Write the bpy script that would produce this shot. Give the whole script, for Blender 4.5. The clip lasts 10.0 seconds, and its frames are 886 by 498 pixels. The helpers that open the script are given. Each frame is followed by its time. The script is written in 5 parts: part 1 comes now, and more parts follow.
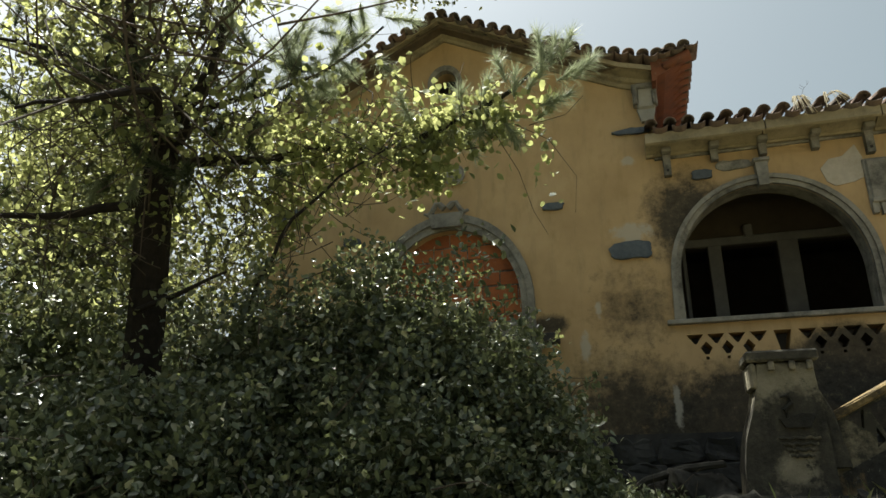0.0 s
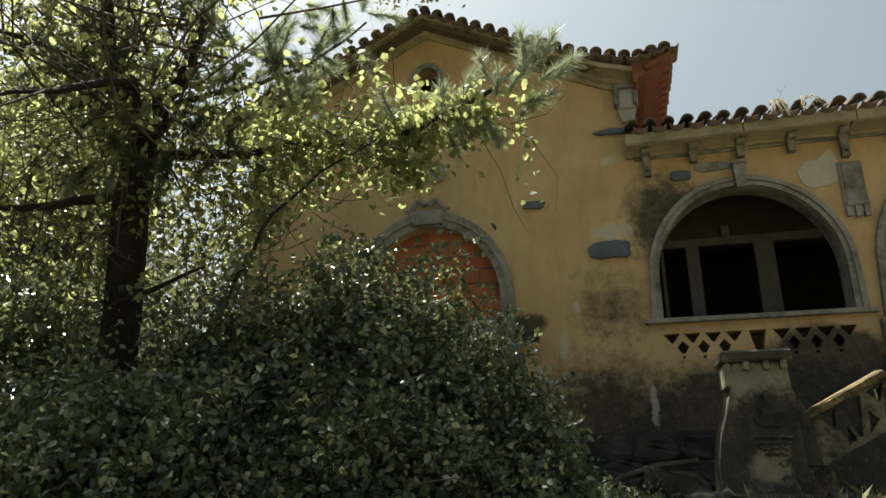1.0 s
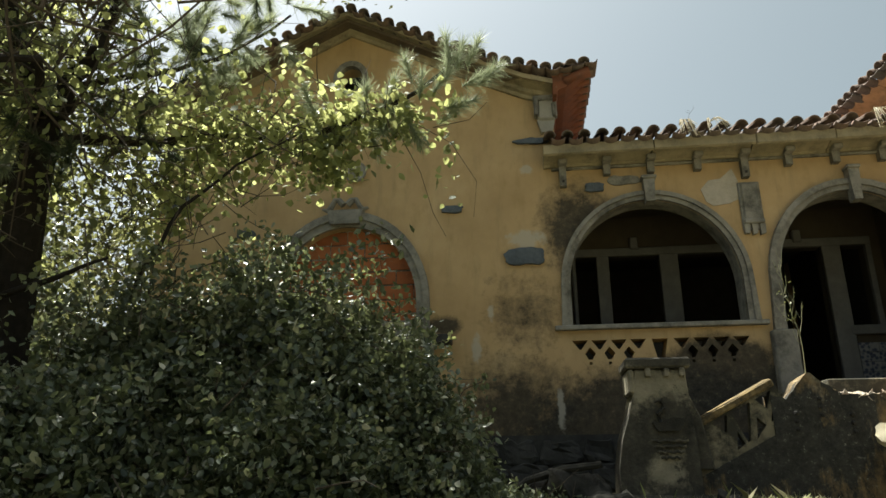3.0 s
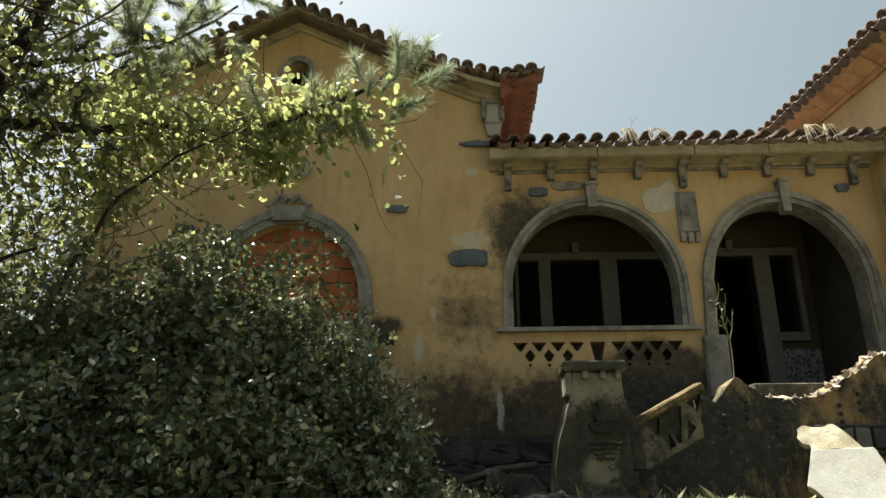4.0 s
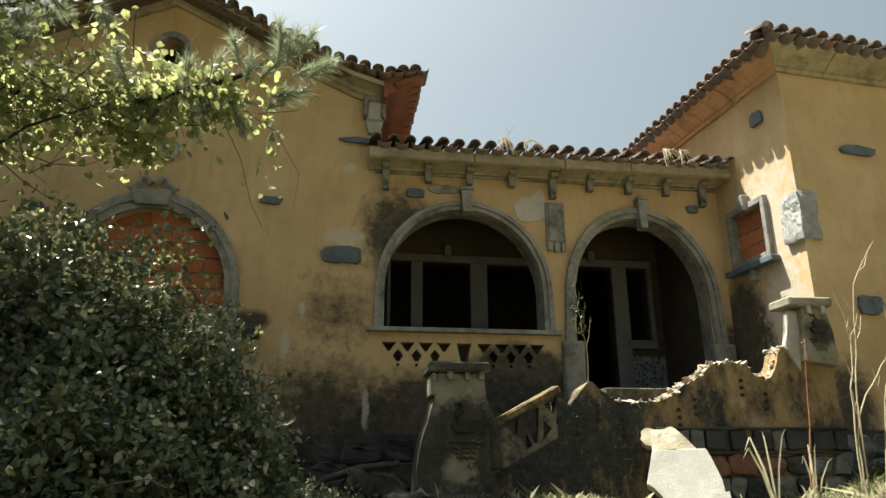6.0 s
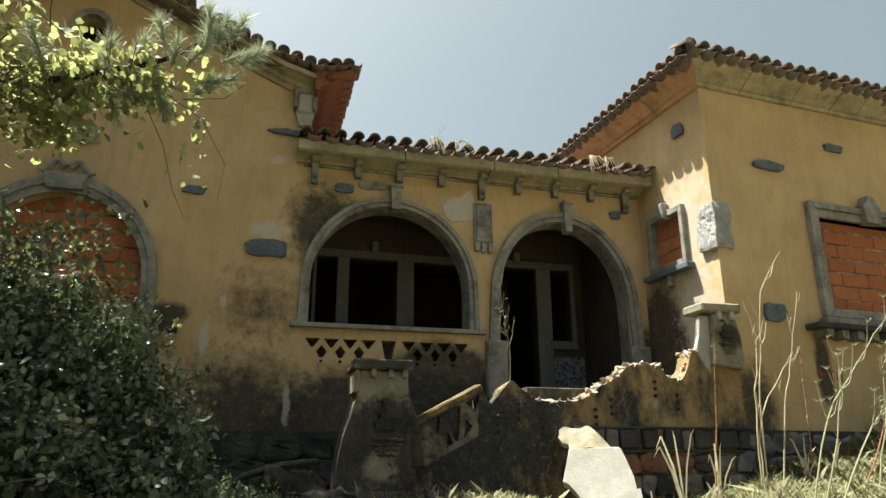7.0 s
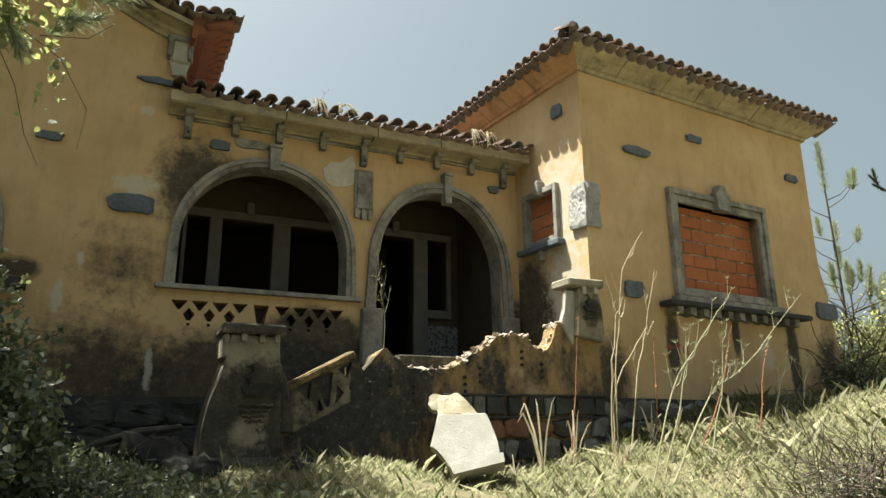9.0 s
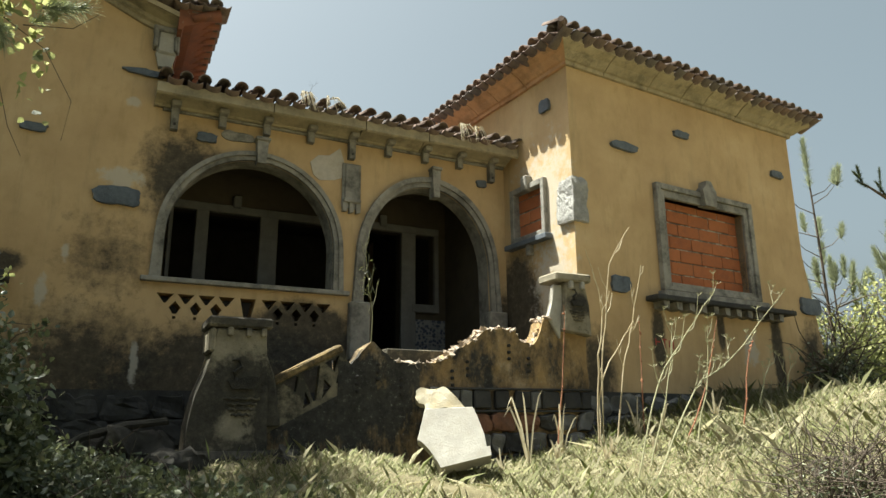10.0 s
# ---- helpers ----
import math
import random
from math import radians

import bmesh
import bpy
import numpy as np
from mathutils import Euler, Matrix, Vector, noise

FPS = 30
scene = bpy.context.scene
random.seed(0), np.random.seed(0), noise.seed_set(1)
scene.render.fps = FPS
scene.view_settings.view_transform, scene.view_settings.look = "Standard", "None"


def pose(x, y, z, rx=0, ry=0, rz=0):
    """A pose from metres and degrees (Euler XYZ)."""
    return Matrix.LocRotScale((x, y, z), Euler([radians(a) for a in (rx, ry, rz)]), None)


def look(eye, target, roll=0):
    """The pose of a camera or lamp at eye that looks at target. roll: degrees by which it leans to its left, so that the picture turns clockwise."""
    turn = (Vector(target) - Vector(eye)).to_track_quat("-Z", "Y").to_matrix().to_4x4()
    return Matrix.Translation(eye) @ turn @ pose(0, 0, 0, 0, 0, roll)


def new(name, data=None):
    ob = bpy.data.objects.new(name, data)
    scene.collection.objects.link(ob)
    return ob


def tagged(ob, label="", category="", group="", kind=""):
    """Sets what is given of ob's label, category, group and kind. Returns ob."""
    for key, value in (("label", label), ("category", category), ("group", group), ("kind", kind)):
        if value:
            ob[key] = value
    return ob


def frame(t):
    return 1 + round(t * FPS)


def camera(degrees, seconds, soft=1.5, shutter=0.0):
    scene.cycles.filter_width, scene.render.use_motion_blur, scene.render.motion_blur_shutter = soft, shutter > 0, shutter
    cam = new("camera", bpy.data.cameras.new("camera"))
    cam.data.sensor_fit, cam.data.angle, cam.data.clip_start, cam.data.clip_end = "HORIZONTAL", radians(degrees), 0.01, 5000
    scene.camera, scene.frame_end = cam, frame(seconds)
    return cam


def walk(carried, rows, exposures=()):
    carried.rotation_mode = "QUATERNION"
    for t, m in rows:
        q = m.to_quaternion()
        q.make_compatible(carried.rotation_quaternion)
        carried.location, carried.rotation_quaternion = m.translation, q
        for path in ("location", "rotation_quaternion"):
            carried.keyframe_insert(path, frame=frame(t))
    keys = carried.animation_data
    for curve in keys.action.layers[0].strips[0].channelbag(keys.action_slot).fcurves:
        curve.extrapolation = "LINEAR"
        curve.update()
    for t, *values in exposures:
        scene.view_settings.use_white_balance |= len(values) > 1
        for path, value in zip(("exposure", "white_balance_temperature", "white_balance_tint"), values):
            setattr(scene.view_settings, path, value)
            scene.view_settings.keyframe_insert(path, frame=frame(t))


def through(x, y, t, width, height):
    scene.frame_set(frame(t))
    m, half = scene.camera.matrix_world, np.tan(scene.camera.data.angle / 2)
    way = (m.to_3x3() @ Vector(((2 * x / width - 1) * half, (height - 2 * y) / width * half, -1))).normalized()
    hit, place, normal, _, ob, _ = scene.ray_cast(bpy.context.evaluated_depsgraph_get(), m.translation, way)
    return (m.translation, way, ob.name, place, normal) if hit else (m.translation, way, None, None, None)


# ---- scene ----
cam = camera(64.68, 10.0, soft=1.5)
EYE = (-0.43, -9.13, 1.0)
TURNS = [
    (0, 107.843, 0.731, 15.615), (0.5, 107.688, 0.630, 15.109), (1, 107.612, 0.577, 13.880),
    (1.5, 107.596, 0.582, 12.349), (2, 107.660, 0.527, 10.628), (2.5, 107.691, 0.492, 8.772),
    (4, 107.686, 0.344, 1.926), (4.5, 107.664, 0.323, -0.863), (5, 107.654, 0.333, -3.412),
    (5.5, 107.555, 0.324, -6.034), (7, 107.326, 0.228, -15.089), (7.5, 106.778, 0.227, -18.172),
    (8, 106.125, 0.251, -20.894), (8.5, 105.339, 0.345, -23.720), (9, 104.663, 0.378, -25.329),
    (9.5, 104.246, 0.407, -26.096), (10, 104.173, 0.384, -26.359),
]
walk(cam, [(t, pose(*EYE, rx, ry, rz)) for t, rx, ry, rz in TURNS], exposures=[(0.0, 1.60, 6200, 1), (4.0, 1.75, 6200, 1), (10.0, 1.83, 6200, 1)])

# ---- light ----
SUN = Vector((-0.36, 0.226, 1.0)).normalized()
world = bpy.data.worlds.new("sky")
scene.world = world
world.use_nodes = True
wn = world.node_tree
sky = wn.nodes.new("ShaderNodeTexSky")
sky.sky_type = "NISHITA"
sky.sun_disc = False
sky.sun_elevation = math.asin(SUN.z)
sky.sun_rotation = math.atan2(SUN.x, SUN.y)
sky.air_density, sky.dust_density, sky.ozone_density = 0.8, 6.5, 0.3
haze = wn.nodes.new("ShaderNodeHueSaturation")
haze.inputs["Hue"].default_value, haze.inputs["Saturation"].default_value, haze.inputs["Value"].default_value = 0.462, 0.47, 1.0
wn.links.new(sky.outputs[0], haze.inputs["Color"])
wn.links.new(haze.outputs[0], wn.nodes["Background"].inputs[0])
wn.nodes["Background"].inputs[1].default_value = 0.05
sun_data = bpy.data.lights.new("sun", "SUN")
sun_data.energy, sun_data.angle, sun_data.color = 5.0, radians(0.5), (1.0, 0.93, 0.82)
sun = new("sun", sun_data)
sun.matrix_world = look(SUN * 30, (0, 0, 0))


# ---- materials ----
class Mat:
    """A small builder for node materials."""

    def __init__(self, name, rough=0.85, spec=0.3, coords="Object"):
        self.m = bpy.data.materials.new(name)
        self.m.use_nodes = True
        self.t = self.m.node_tree
        self.b = self.t.nodes["Principled BSDF"]
        self.b.inputs["Roughness"].default_value = rough
        self.b.inputs["Specular IOR Level"].default_value = spec
        self.co = self.t.nodes.new("ShaderNodeTexCoord").outputs[coords]

    def node(self, kind, **kw):
        n = self.t.nodes.new(kind)
        for k, v in kw.items():
            n.inputs[k].default_value = v
        return n

    def noise(self, scale, detail=6.0, rough=0.6, stretch=None, shift=(0, 0, 0)):
        n = self.node("ShaderNodeTexNoise", Scale=scale, Detail=detail, Roughness=rough)
        mp = self.t.nodes.new("ShaderNodeMapping")
        mp.inputs["Scale"].default_value = stretch or (1, 1, 1)
        mp.inputs["Location"].default_value = shift
        self.t.links.new(self.co, mp.inputs[0])
        self.t.links.new(mp.outputs[0], n.inputs["Vector"])
        return n.outputs["Fac"]

    def ramp(self, fac, stops):
        r = self.t.nodes.new("ShaderNodeValToRGB")
        e = r.color_ramp.elements
        while len(e) < len(stops):
            e.new(0.5)
        for el, (p, c) in zip(e, stops):
            el.position = p
            el.color = (*c, 1) if len(c) == 3 else c
        self.t.links.new(fac, r.inputs[0])
        return r.outputs[0]

    def grey(self, fac, lo, hi):
        return self.ramp(fac, [(lo, (0, 0, 0)), (hi, (1, 1, 1))])

    def mix(self, fac, a, b, mode="MIX"):
        n = self.t.nodes.new("ShaderNodeMix")
        n.data_type, n.blend_type = "RGBA", mode
        for sock, val in ((n.inputs["Factor"], fac), (n.inputs[6], a), (n.inputs[7], b)):
            if isinstance(val, (int, float)):
                sock.default_value = val
            elif isinstance(val, tuple):
                sock.default_value = (*val, 1)
            else:
                self.t.links.new(val, sock)
        return n.outputs[2]

    def math(self, op, a, b):
        n = self.t.nodes.new("ShaderNodeMath")
        n.operation = op
        for sock, val in zip(n.inputs, (a, b)):
            if isinstance(val, (int, float)):
                sock.default_value = val
            else:
                self.t.links.new(val, sock)
        return n.outputs[0]

    def spot(self, centre, radius):
        """1 in the middle of a stain or painted patch, fading to 0 at its rim."""
        d = self.t.nodes.new("ShaderNodeVectorMath")
        d.operation = "SUBTRACT"
        self.t.links.new(self.co, d.inputs[0])
        d.inputs[1].default_value = centre
        s = self.t.nodes.new("ShaderNodeVectorMath")
        s.operation = "DIVIDE"
        self.t.links.new(d.outputs[0], s.inputs[0])
        s.inputs[1].default_value = radius
        l = self.t.nodes.new("ShaderNodeVectorMath")
        l.operation = "LENGTH"
        self.t.links.new(s.outputs[0], l.inputs[0])
        m = self.math("SUBTRACT", 1.0, l.outputs["Value"])
        m.node.use_clamp = True
        return m

    def random(self):
        return self.t.nodes.new("ShaderNodeObjectInfo").outputs["Random"]

    def island(self):
        return self.t.nodes.new("ShaderNodeNewGeometry").outputs["Random Per Island"]

    def done(self, color, bump=None, strength=0.3, dist=0.01):
        if isinstance(color, tuple):
            self.b.inputs["Base Color"].default_value = (*color, 1)
        else:
            self.t.links.new(color, self.b.inputs["Base Color"])
        if bump is not None:
            n = self.node("ShaderNodeBump", Strength=strength, Distance=dist)
            self.t.links.new(bump, n.inputs["Height"])
            self.t.links.new(n.outputs[0], self.b.inputs["Normal"])
        return self.m


def plaster(name, spots=(), pale=()):
    k = Mat(name, 0.9, 0.2)
    c = k.ramp(k.noise(0.9, 8, 0.65), [(0.3, (0.40, 0.275, 0.142)), (0.55, (0.49, 0.35, 0.188)), (0.75, (0.56, 0.42, 0.245))])
    c = k.mix(k.math("MULTIPLY", k.grey(k.noise(6, 6, 0.7, (1.0, 1.0, 0.35)), 0.52, 0.75), 0.45), c, (0.30, 0.21, 0.09))
    streak = k.grey(k.noise(3.2, 8, 0.7, (1.6, 1.6, 0.22)), 0.55, 0.8)
    c = k.mix(k.math("MULTIPLY", streak, 0.5), c, (0.20, 0.17, 0.10))
    grain = k.noise(5, 10, 0.75)
    mould_and_shade = k.ramp(k.noise(9, 10, 0.8, None, (3, 1, 5)), [(0.38, (0.020, 0.020, 0.018)), (0.55, (0.055, 0.050, 0.040)), (0.68, (0.17, 0.14, 0.085))])
    for centre, radius, amount in spots:
        f = k.math("MULTIPLY", k.spot(centre, radius), amount)
        f = k.grey(k.math("ADD", f, k.math("SUBTRACT", grain, 0.5)), 0.28, 0.62)
        c = k.mix(k.math("MULTIPLY", f, 0.92), c, mould_and_shade)
    for centre, radius in pale:
        f = k.grey(k.math("ADD", k.math("MULTIPLY", k.spot(centre, radius), 1.1), k.math("MULTIPLY", k.math("SUBTRACT", k.noise(7, 9, 0.72), 0.5), 1.8)), 0.42, 0.72)
        f = k.math("MULTIPLY", f, k.grey(k.spot(centre, radius), 0.0, 0.25))
        c = k.mix(k.math("MULTIPLY", f, 0.7), c, (0.46, 0.43, 0.37))
    c = k.mix(k.math("MULTIPLY", k.grey(k.noise(28, 6, 0.8), 0.62, 0.72), 0.5), c, (0.12, 0.10, 0.07))
    return k.done(c, k.noise(60, 8, 0.7), 0.35, 0.01)


def rock(name, lo, hi, dirt=(0.05, 0.05, 0.045), scale=4.0, amount=0.6, bump=0.5, rough=0.9, edge=(0.48, 0.66)):
    k = Mat(name, rough, 0.25)
    c = k.ramp(k.noise(scale, 10, 0.7), [(0.3, lo), (0.7, hi)])
    c = k.mix(k.math("MULTIPLY", k.grey(k.noise(scale * 0.8, 10, 0.75, None, (7, 3, 1)), *edge), amount), c, dirt)
    c = k.mix(k.math("MULTIPLY", k.random(), 0.25), c, lo)
    return k.done(c, k.noise(scale * 9, 10, 0.75), bump, 0.015)


def clay(name, a, b, dirt=0.35, by_island=False):
    k = Mat(name, 0.85, 0.2)
    c = k.mix(k.island() if by_island else k.random(), a, b)
    c = k.mix(k.math("MULTIPLY", k.grey(k.noise(7, 9, 0.7), 0.45, 0.7), dirt), c, (0.06, 0.05, 0.045))
    c = k.mix(k.math("MULTIPLY", k.grey(k.noise(19, 8, 0.7), 0.6, 0.75), 0.4), c, (0.42, 0.36, 0.28))
    return k.done(c, k.noise(70, 8, 0.7), 0.3, 0.006)


def leafy(name, colours, gloss=0.45, through=0.45, glow=(0.35, 0.45, 0.06)):
    k = Mat(name, gloss, 0.45)
    c = k.ramp(k.island(), colours)
    c = k.mix(k.math("MULTIPLY", k.grey(k.noise(1.3, 3), 0.35, 0.7), 0.4), c, colours[0][1])
    m = k.done(c)
    tr = k.t.nodes.new("ShaderNodeBsdfTranslucent")
    k.t.links.new(k.mix(0.55, c, glow), tr.inputs[0])
    mx = k.t.nodes.new("ShaderNodeMixShader")
    mx.inputs[0].default_value = through
    out = k.t.nodes["Material Output"]
    k.t.links.new(k.b.outputs[0], mx.inputs[1])
    k.t.links.new(tr.outputs[0], mx.inputs[2])
    k.t.links.new(mx.outputs[0], out.inputs[0])
    return m


M_FACADE = plaster("yellow_plaster",
                   spots=[((0.35, 0, 4.15), (0.85, 1, 1.1), 0.95), ((1.3, 0, 1.35), (2.3, 1, 1.25), 1.7), ((2.0, 0, 2.15), (1.0, 1, 0.65), 1.7),
                          ((-0.4, 0, 3.0), (1.2, 1, 1.2), 0.55), ((-0.6, 0, 1.7), (1.7, 1, 1.3), 0.8), ((-2.2, 0, 1.9), (1.2, 1, 0.9), 0.7), ((2.8, 0, 2.0), (0.35, 1, 0.9), 1.3),
                          ((-1.5, 0, 2.85), (0.4, 1, 0.25), 1.0), ((-2.4, 0, 2.7), (1.3, 1, 0.35), 0.8), ((5.2, 0, 2.2), (0.5, 1, 1.2), 1.2)],
                   pale=[((0.0, 0, 1.75), (0.09, 1, 0.5)), ((-1.05, 0, 2.55), (0.12, 1, 0.35)), ((-0.35, 0, 4.0), (0.45, 1, 0.3)), ((-0.3, 0, 5.05), (0.16, 1, 0.13)), ((-0.85, 0, 3.0), (0.08, 1, 0.2))])
def on_wing(x, y, z):
    """A place on the wing, whose front is turned by 4.96 degrees."""
    return (5.355 + 0.9963 * x - 0.0865 * y, -1.60 + 0.0865 * x + 0.9963 * y, z)


M_WING = plaster("ochre_plaster",
                 spots=[(on_wing(0.3, 0, 1.7), (0.5, 0.6, 0.9), 1.0), (on_wing(1.5, 0, 2.2), (0.22, 1, 0.8), 1.2), (on_wing(4.3, 0, 2.1), (0.22, 1, 1.1), 1.4), (on_wing(2.9, 0, 2.4), (0.16, 1, 0.6), 1.1),
                        (on_wing(0, 1.35, 2.5), (0.6, 0.8, 1.4), 1.7), (on_wing(5.3, 0, 2.2), (0.6, 1, 0.9), 0.8)],
                 pale=[(on_wing(3.6, 0, 2.15), (0.35, 1, 0.5)), (on_wing(-0.1, 0.45, 2.9), (0.45, 0.9, 1.6)), (on_wing(-0.1, 0.55, 4.2), (0.45, 1.3, 1.7))])
M_TRIM = rock("grey_cut_stone", (0.19, 0.18, 0.158), (0.35, 0.33, 0.288), (0.055, 0.053, 0.047), 3.2, 0.8, 0.6, 0.9, (0.46, 0.62))
M_CORNICE = rock("weathered_cornice_render", (0.25, 0.215, 0.14), (0.42, 0.355, 0.24), (0.06, 0.055, 0.045), 3.5, 0.65)
M_SOFFIT = rock("bounce_orange_soffit", (0.44, 0.25, 0.13), (0.56, 0.35, 0.20), (0.12, 0.08, 0.05), 3, 0.6)
M_SLATE = rock("blue_grey_slate", (0.07, 0.085, 0.105), (0.17, 0.19, 0.215), (0.04, 0.045, 0.055), 8, 0.5, 0.9, 0.7)
M_PLINTH = rock("shade_dark_plinth_stone", (0.025, 0.025, 0.025), (0.075, 0.073, 0.068), (0.025, 0.025, 0.025), 3, 0.6, 0.8)
M_MOSSY = rock("lichened_cement", (0.12, 0.105, 0.075), (0.27, 0.235, 0.165), (0.028, 0.028, 0.024), 3.6, 0.95, 0.8, 0.92, (0.40, 0.52))
def pillar_render():
    k = Mat("stained_pillar_cement", 0.92, 0.2)
    c = k.ramp(k.noise(5, 10, 0.7), [(0.3, (0.14, 0.124, 0.09)), (0.7, (0.32, 0.285, 0.212))])
    soot = k.ramp(k.noise(11, 10, 0.8), [(0.35, (0.018, 0.018, 0.016)), (0.6, (0.06, 0.055, 0.045)), (0.75, (0.15, 0.13, 0.10))])
    grain = k.math("MULTIPLY", k.math("SUBTRACT", k.noise(4.5, 10, 0.75, None, (2, 5, 1)), 0.5), 1.4)
    for centre, radius in (((0.92, -1.95, 1.45), (0.40, 1, 0.34)), ((0.55, -1.95, 1.2), (0.28, 1, 0.6)), ((1.2, -1.95, 1.1), (0.22, 1, 0.8)), ((0.9, -1.95, 0.6), (0.8, 1, 0.35)), ((0.9, -1.95, 2.08), (0.6, 1, 0.20)), ((5.1, -1.95, 2.5), (0.25, 1, 0.2))):
        f = k.grey(k.math("ADD", k.spot(centre, radius), grain), 0.10, 0.38)
        c = k.mix(k.math("MULTIPLY", f, 0.92), c, soot)
    return k.done(c, k.noise(45, 10, 0.75), 0.6, 0.012)


M_PILLAR = pillar_render()
M_PALE = rock("pale_broken_cement", (0.30, 0.285, 0.25), (0.42, 0.40, 0.355), (0.25, 0.225, 0.175), 5, 0.5, 0.6)
def ruin_render():
    k = Mat("stained_parapet_render", 0.92, 0.2)
    c = k.ramp(k.noise(3.0, 10, 0.7), [(0.3, (0.23, 0.152, 0.07)), (0.55, (0.35, 0.24, 0.115)), (0.72, (0.43, 0.345, 0.23))])
    c = k.mix(k.grey(k.math("ADD", k.noise(2.2, 10, 0.72, (1.0, 1.0, 0.5), (4, 2, 9)), k.math("MULTIPLY", k.spot((2.1, -1.8, 1.2), (1.4, 1, 0.9)), 0.35)), 0.47, 0.63), c, k.ramp(k.noise(12, 10, 0.8), [(0.35, (0.022, 0.022, 0.020)), (0.6, (0.06, 0.057, 0.05)), (0.75, (0.17, 0.16, 0.14))]))
    c = k.mix(k.math("MULTIPLY", k.grey(k.noise(24, 8, 0.75), 0.60, 0.68), 0.6), c, (0.34, 0.33, 0.29))
    return k.done(c, k.noise(35, 12, 0.8), 0.9, 0.025)


M_RUIN = ruin_render()
M_RUBBLE = rock("broken_masonry", (0.30, 0.24, 0.18), (0.50, 0.44, 0.36), (0.30, 0.13, 0.07), 9, 0.5, 1.0)
M_TILE = clay("roof_tile_clay", (0.18, 0.12, 0.092), (0.13, 0.113, 0.10), 0.85)
M_TILE_IN = clay("roof_underside_clay", (0.25, 0.095, 0.05), (0.17, 0.07, 0.04), 0.6, True)
M_DECK = rock("eave_shade_boarding", (0.085, 0.066, 0.045), (0.16, 0.125, 0.085), (0.04, 0.035, 0.03), 4, 0.6)
M_BLOCK = clay("hollow_clay_block", (0.31, 0.105, 0.043), (0.41, 0.15, 0.062), 0.3)
M_MORTAR = rock("grey_mortar", (0.30, 0.25, 0.20), (0.46, 0.41, 0.35), (0.05, 0.04, 0.035), 5, 0.9, 0.6, 0.9, (0.44, 0.52))
M_INNER = rock("shade_dark_inner_plaster", (0.045, 0.037, 0.025), (0.085, 0.068, 0.045), (0.07, 0.06, 0.05), 1.5, 0.5)
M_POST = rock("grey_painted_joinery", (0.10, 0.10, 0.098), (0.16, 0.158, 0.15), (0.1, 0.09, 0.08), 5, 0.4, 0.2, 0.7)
M_DARK = rock("room_shade_black", (0.02, 0.019, 0.017), (0.04, 0.037, 0.034))
M_BARK = rock("pine_bark", (0.016, 0.013, 0.011), (0.042, 0.034, 0.028), (0.02, 0.016, 0.013), 14, 0.6, 1.0)
M_TWIG = rock("thin_twig_bark", (0.05, 0.04, 0.03), (0.13, 0.10, 0.075), scale=10)
M_BUSH = leafy("bramble_leaves", [(0.0, (0.030, 0.040, 0.022)), (0.5, (0.085, 0.105, 0.060)), (0.82, (0.16, 0.185, 0.105)), (1.0, (0.40, 0.39, 0.28))], 0.32, 0.25, (0.30, 0.33, 0.13))
M_VINE = leafy("vine_leaves", [(0.0, (0.030, 0.045, 0.016)), (0.35, (0.07, 0.10, 0.032)), (0.65, (0.24, 0.27, 0.10)), (1.0, (0.50, 0.50, 0.25))], 0.60, 0.55, (0.70, 0.71, 0.28))
M_NEEDLE = leafy("pine_needles", [(0.0, (0.07, 0.09, 0.05)), (0.5, (0.22, 0.255, 0.15)), (1.0, (0.44, 0.46, 0.33))], 0.45, 0.38, (0.55, 0.60, 0.36))
M_SHADENEEDLE = leafy("shade_pine_needles", [(0.0, (0.018, 0.028, 0.014)), (0.6, (0.045, 0.06, 0.03)), (1.0, (0.09, 0.11, 0.06))], 0.45, 0.25, (0.14, 0.18, 0.06))
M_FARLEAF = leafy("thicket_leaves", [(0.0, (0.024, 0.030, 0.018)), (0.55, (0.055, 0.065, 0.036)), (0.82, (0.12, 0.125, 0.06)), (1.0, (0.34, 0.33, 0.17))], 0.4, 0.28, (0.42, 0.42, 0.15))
M_GRASS = leafy("grass_blades", [(0.0, (0.16, 0.22, 0.06)), (0.36, (0.30, 0.34, 0.13)), (0.50, (0.50, 0.45, 0.30)), (1.0, (0.72, 0.67, 0.54))], 0.55, 0.42, (0.62, 0.58, 0.38))
M_STRAW = leafy("dry_stalks", [(0.0, (0.42, 0.34, 0.21)), (0.6, (0.62, 0.55, 0.39)), (1.0, (0.74, 0.69, 0.54))], 0.6, 0.3, (0.8, 0.72, 0.5))
M_FENNEL = leafy("green_stalks", [(0.0, (0.30, 0.29, 0.17)), (1.0, (0.46, 0.43, 0.28))], 0.6, 0.2)
M_REDPAINT = rock("faded_red_paint", (0.30, 0.05, 0.04), (0.42, 0.10, 0.07), scale=10)
M_QUOIN = rock("rough_grey_quoin", (0.26, 0.255, 0.24), (0.42, 0.41, 0.385), (0.10, 0.10, 0.10), 9, 0.6, 1.0)
M_FIELD = rock("grey_field_stone", (0.10, 0.098, 0.092), (0.22, 0.215, 0.20), (0.045, 0.043, 0.04), 4, 0.6, 0.8)
M_BREAK = rock("yellowish_broken_plaster", (0.34, 0.29, 0.19), (0.47, 0.43, 0.34), (0.40, 0.30, 0.14), 5, 0.6, 0.9)
M_CLAYSTONE = rock("rusty_rubble", (0.13, 0.062, 0.038), (0.22, 0.115, 0.07), (0.04, 0.035, 0.03), 5, 0.6, 0.8)
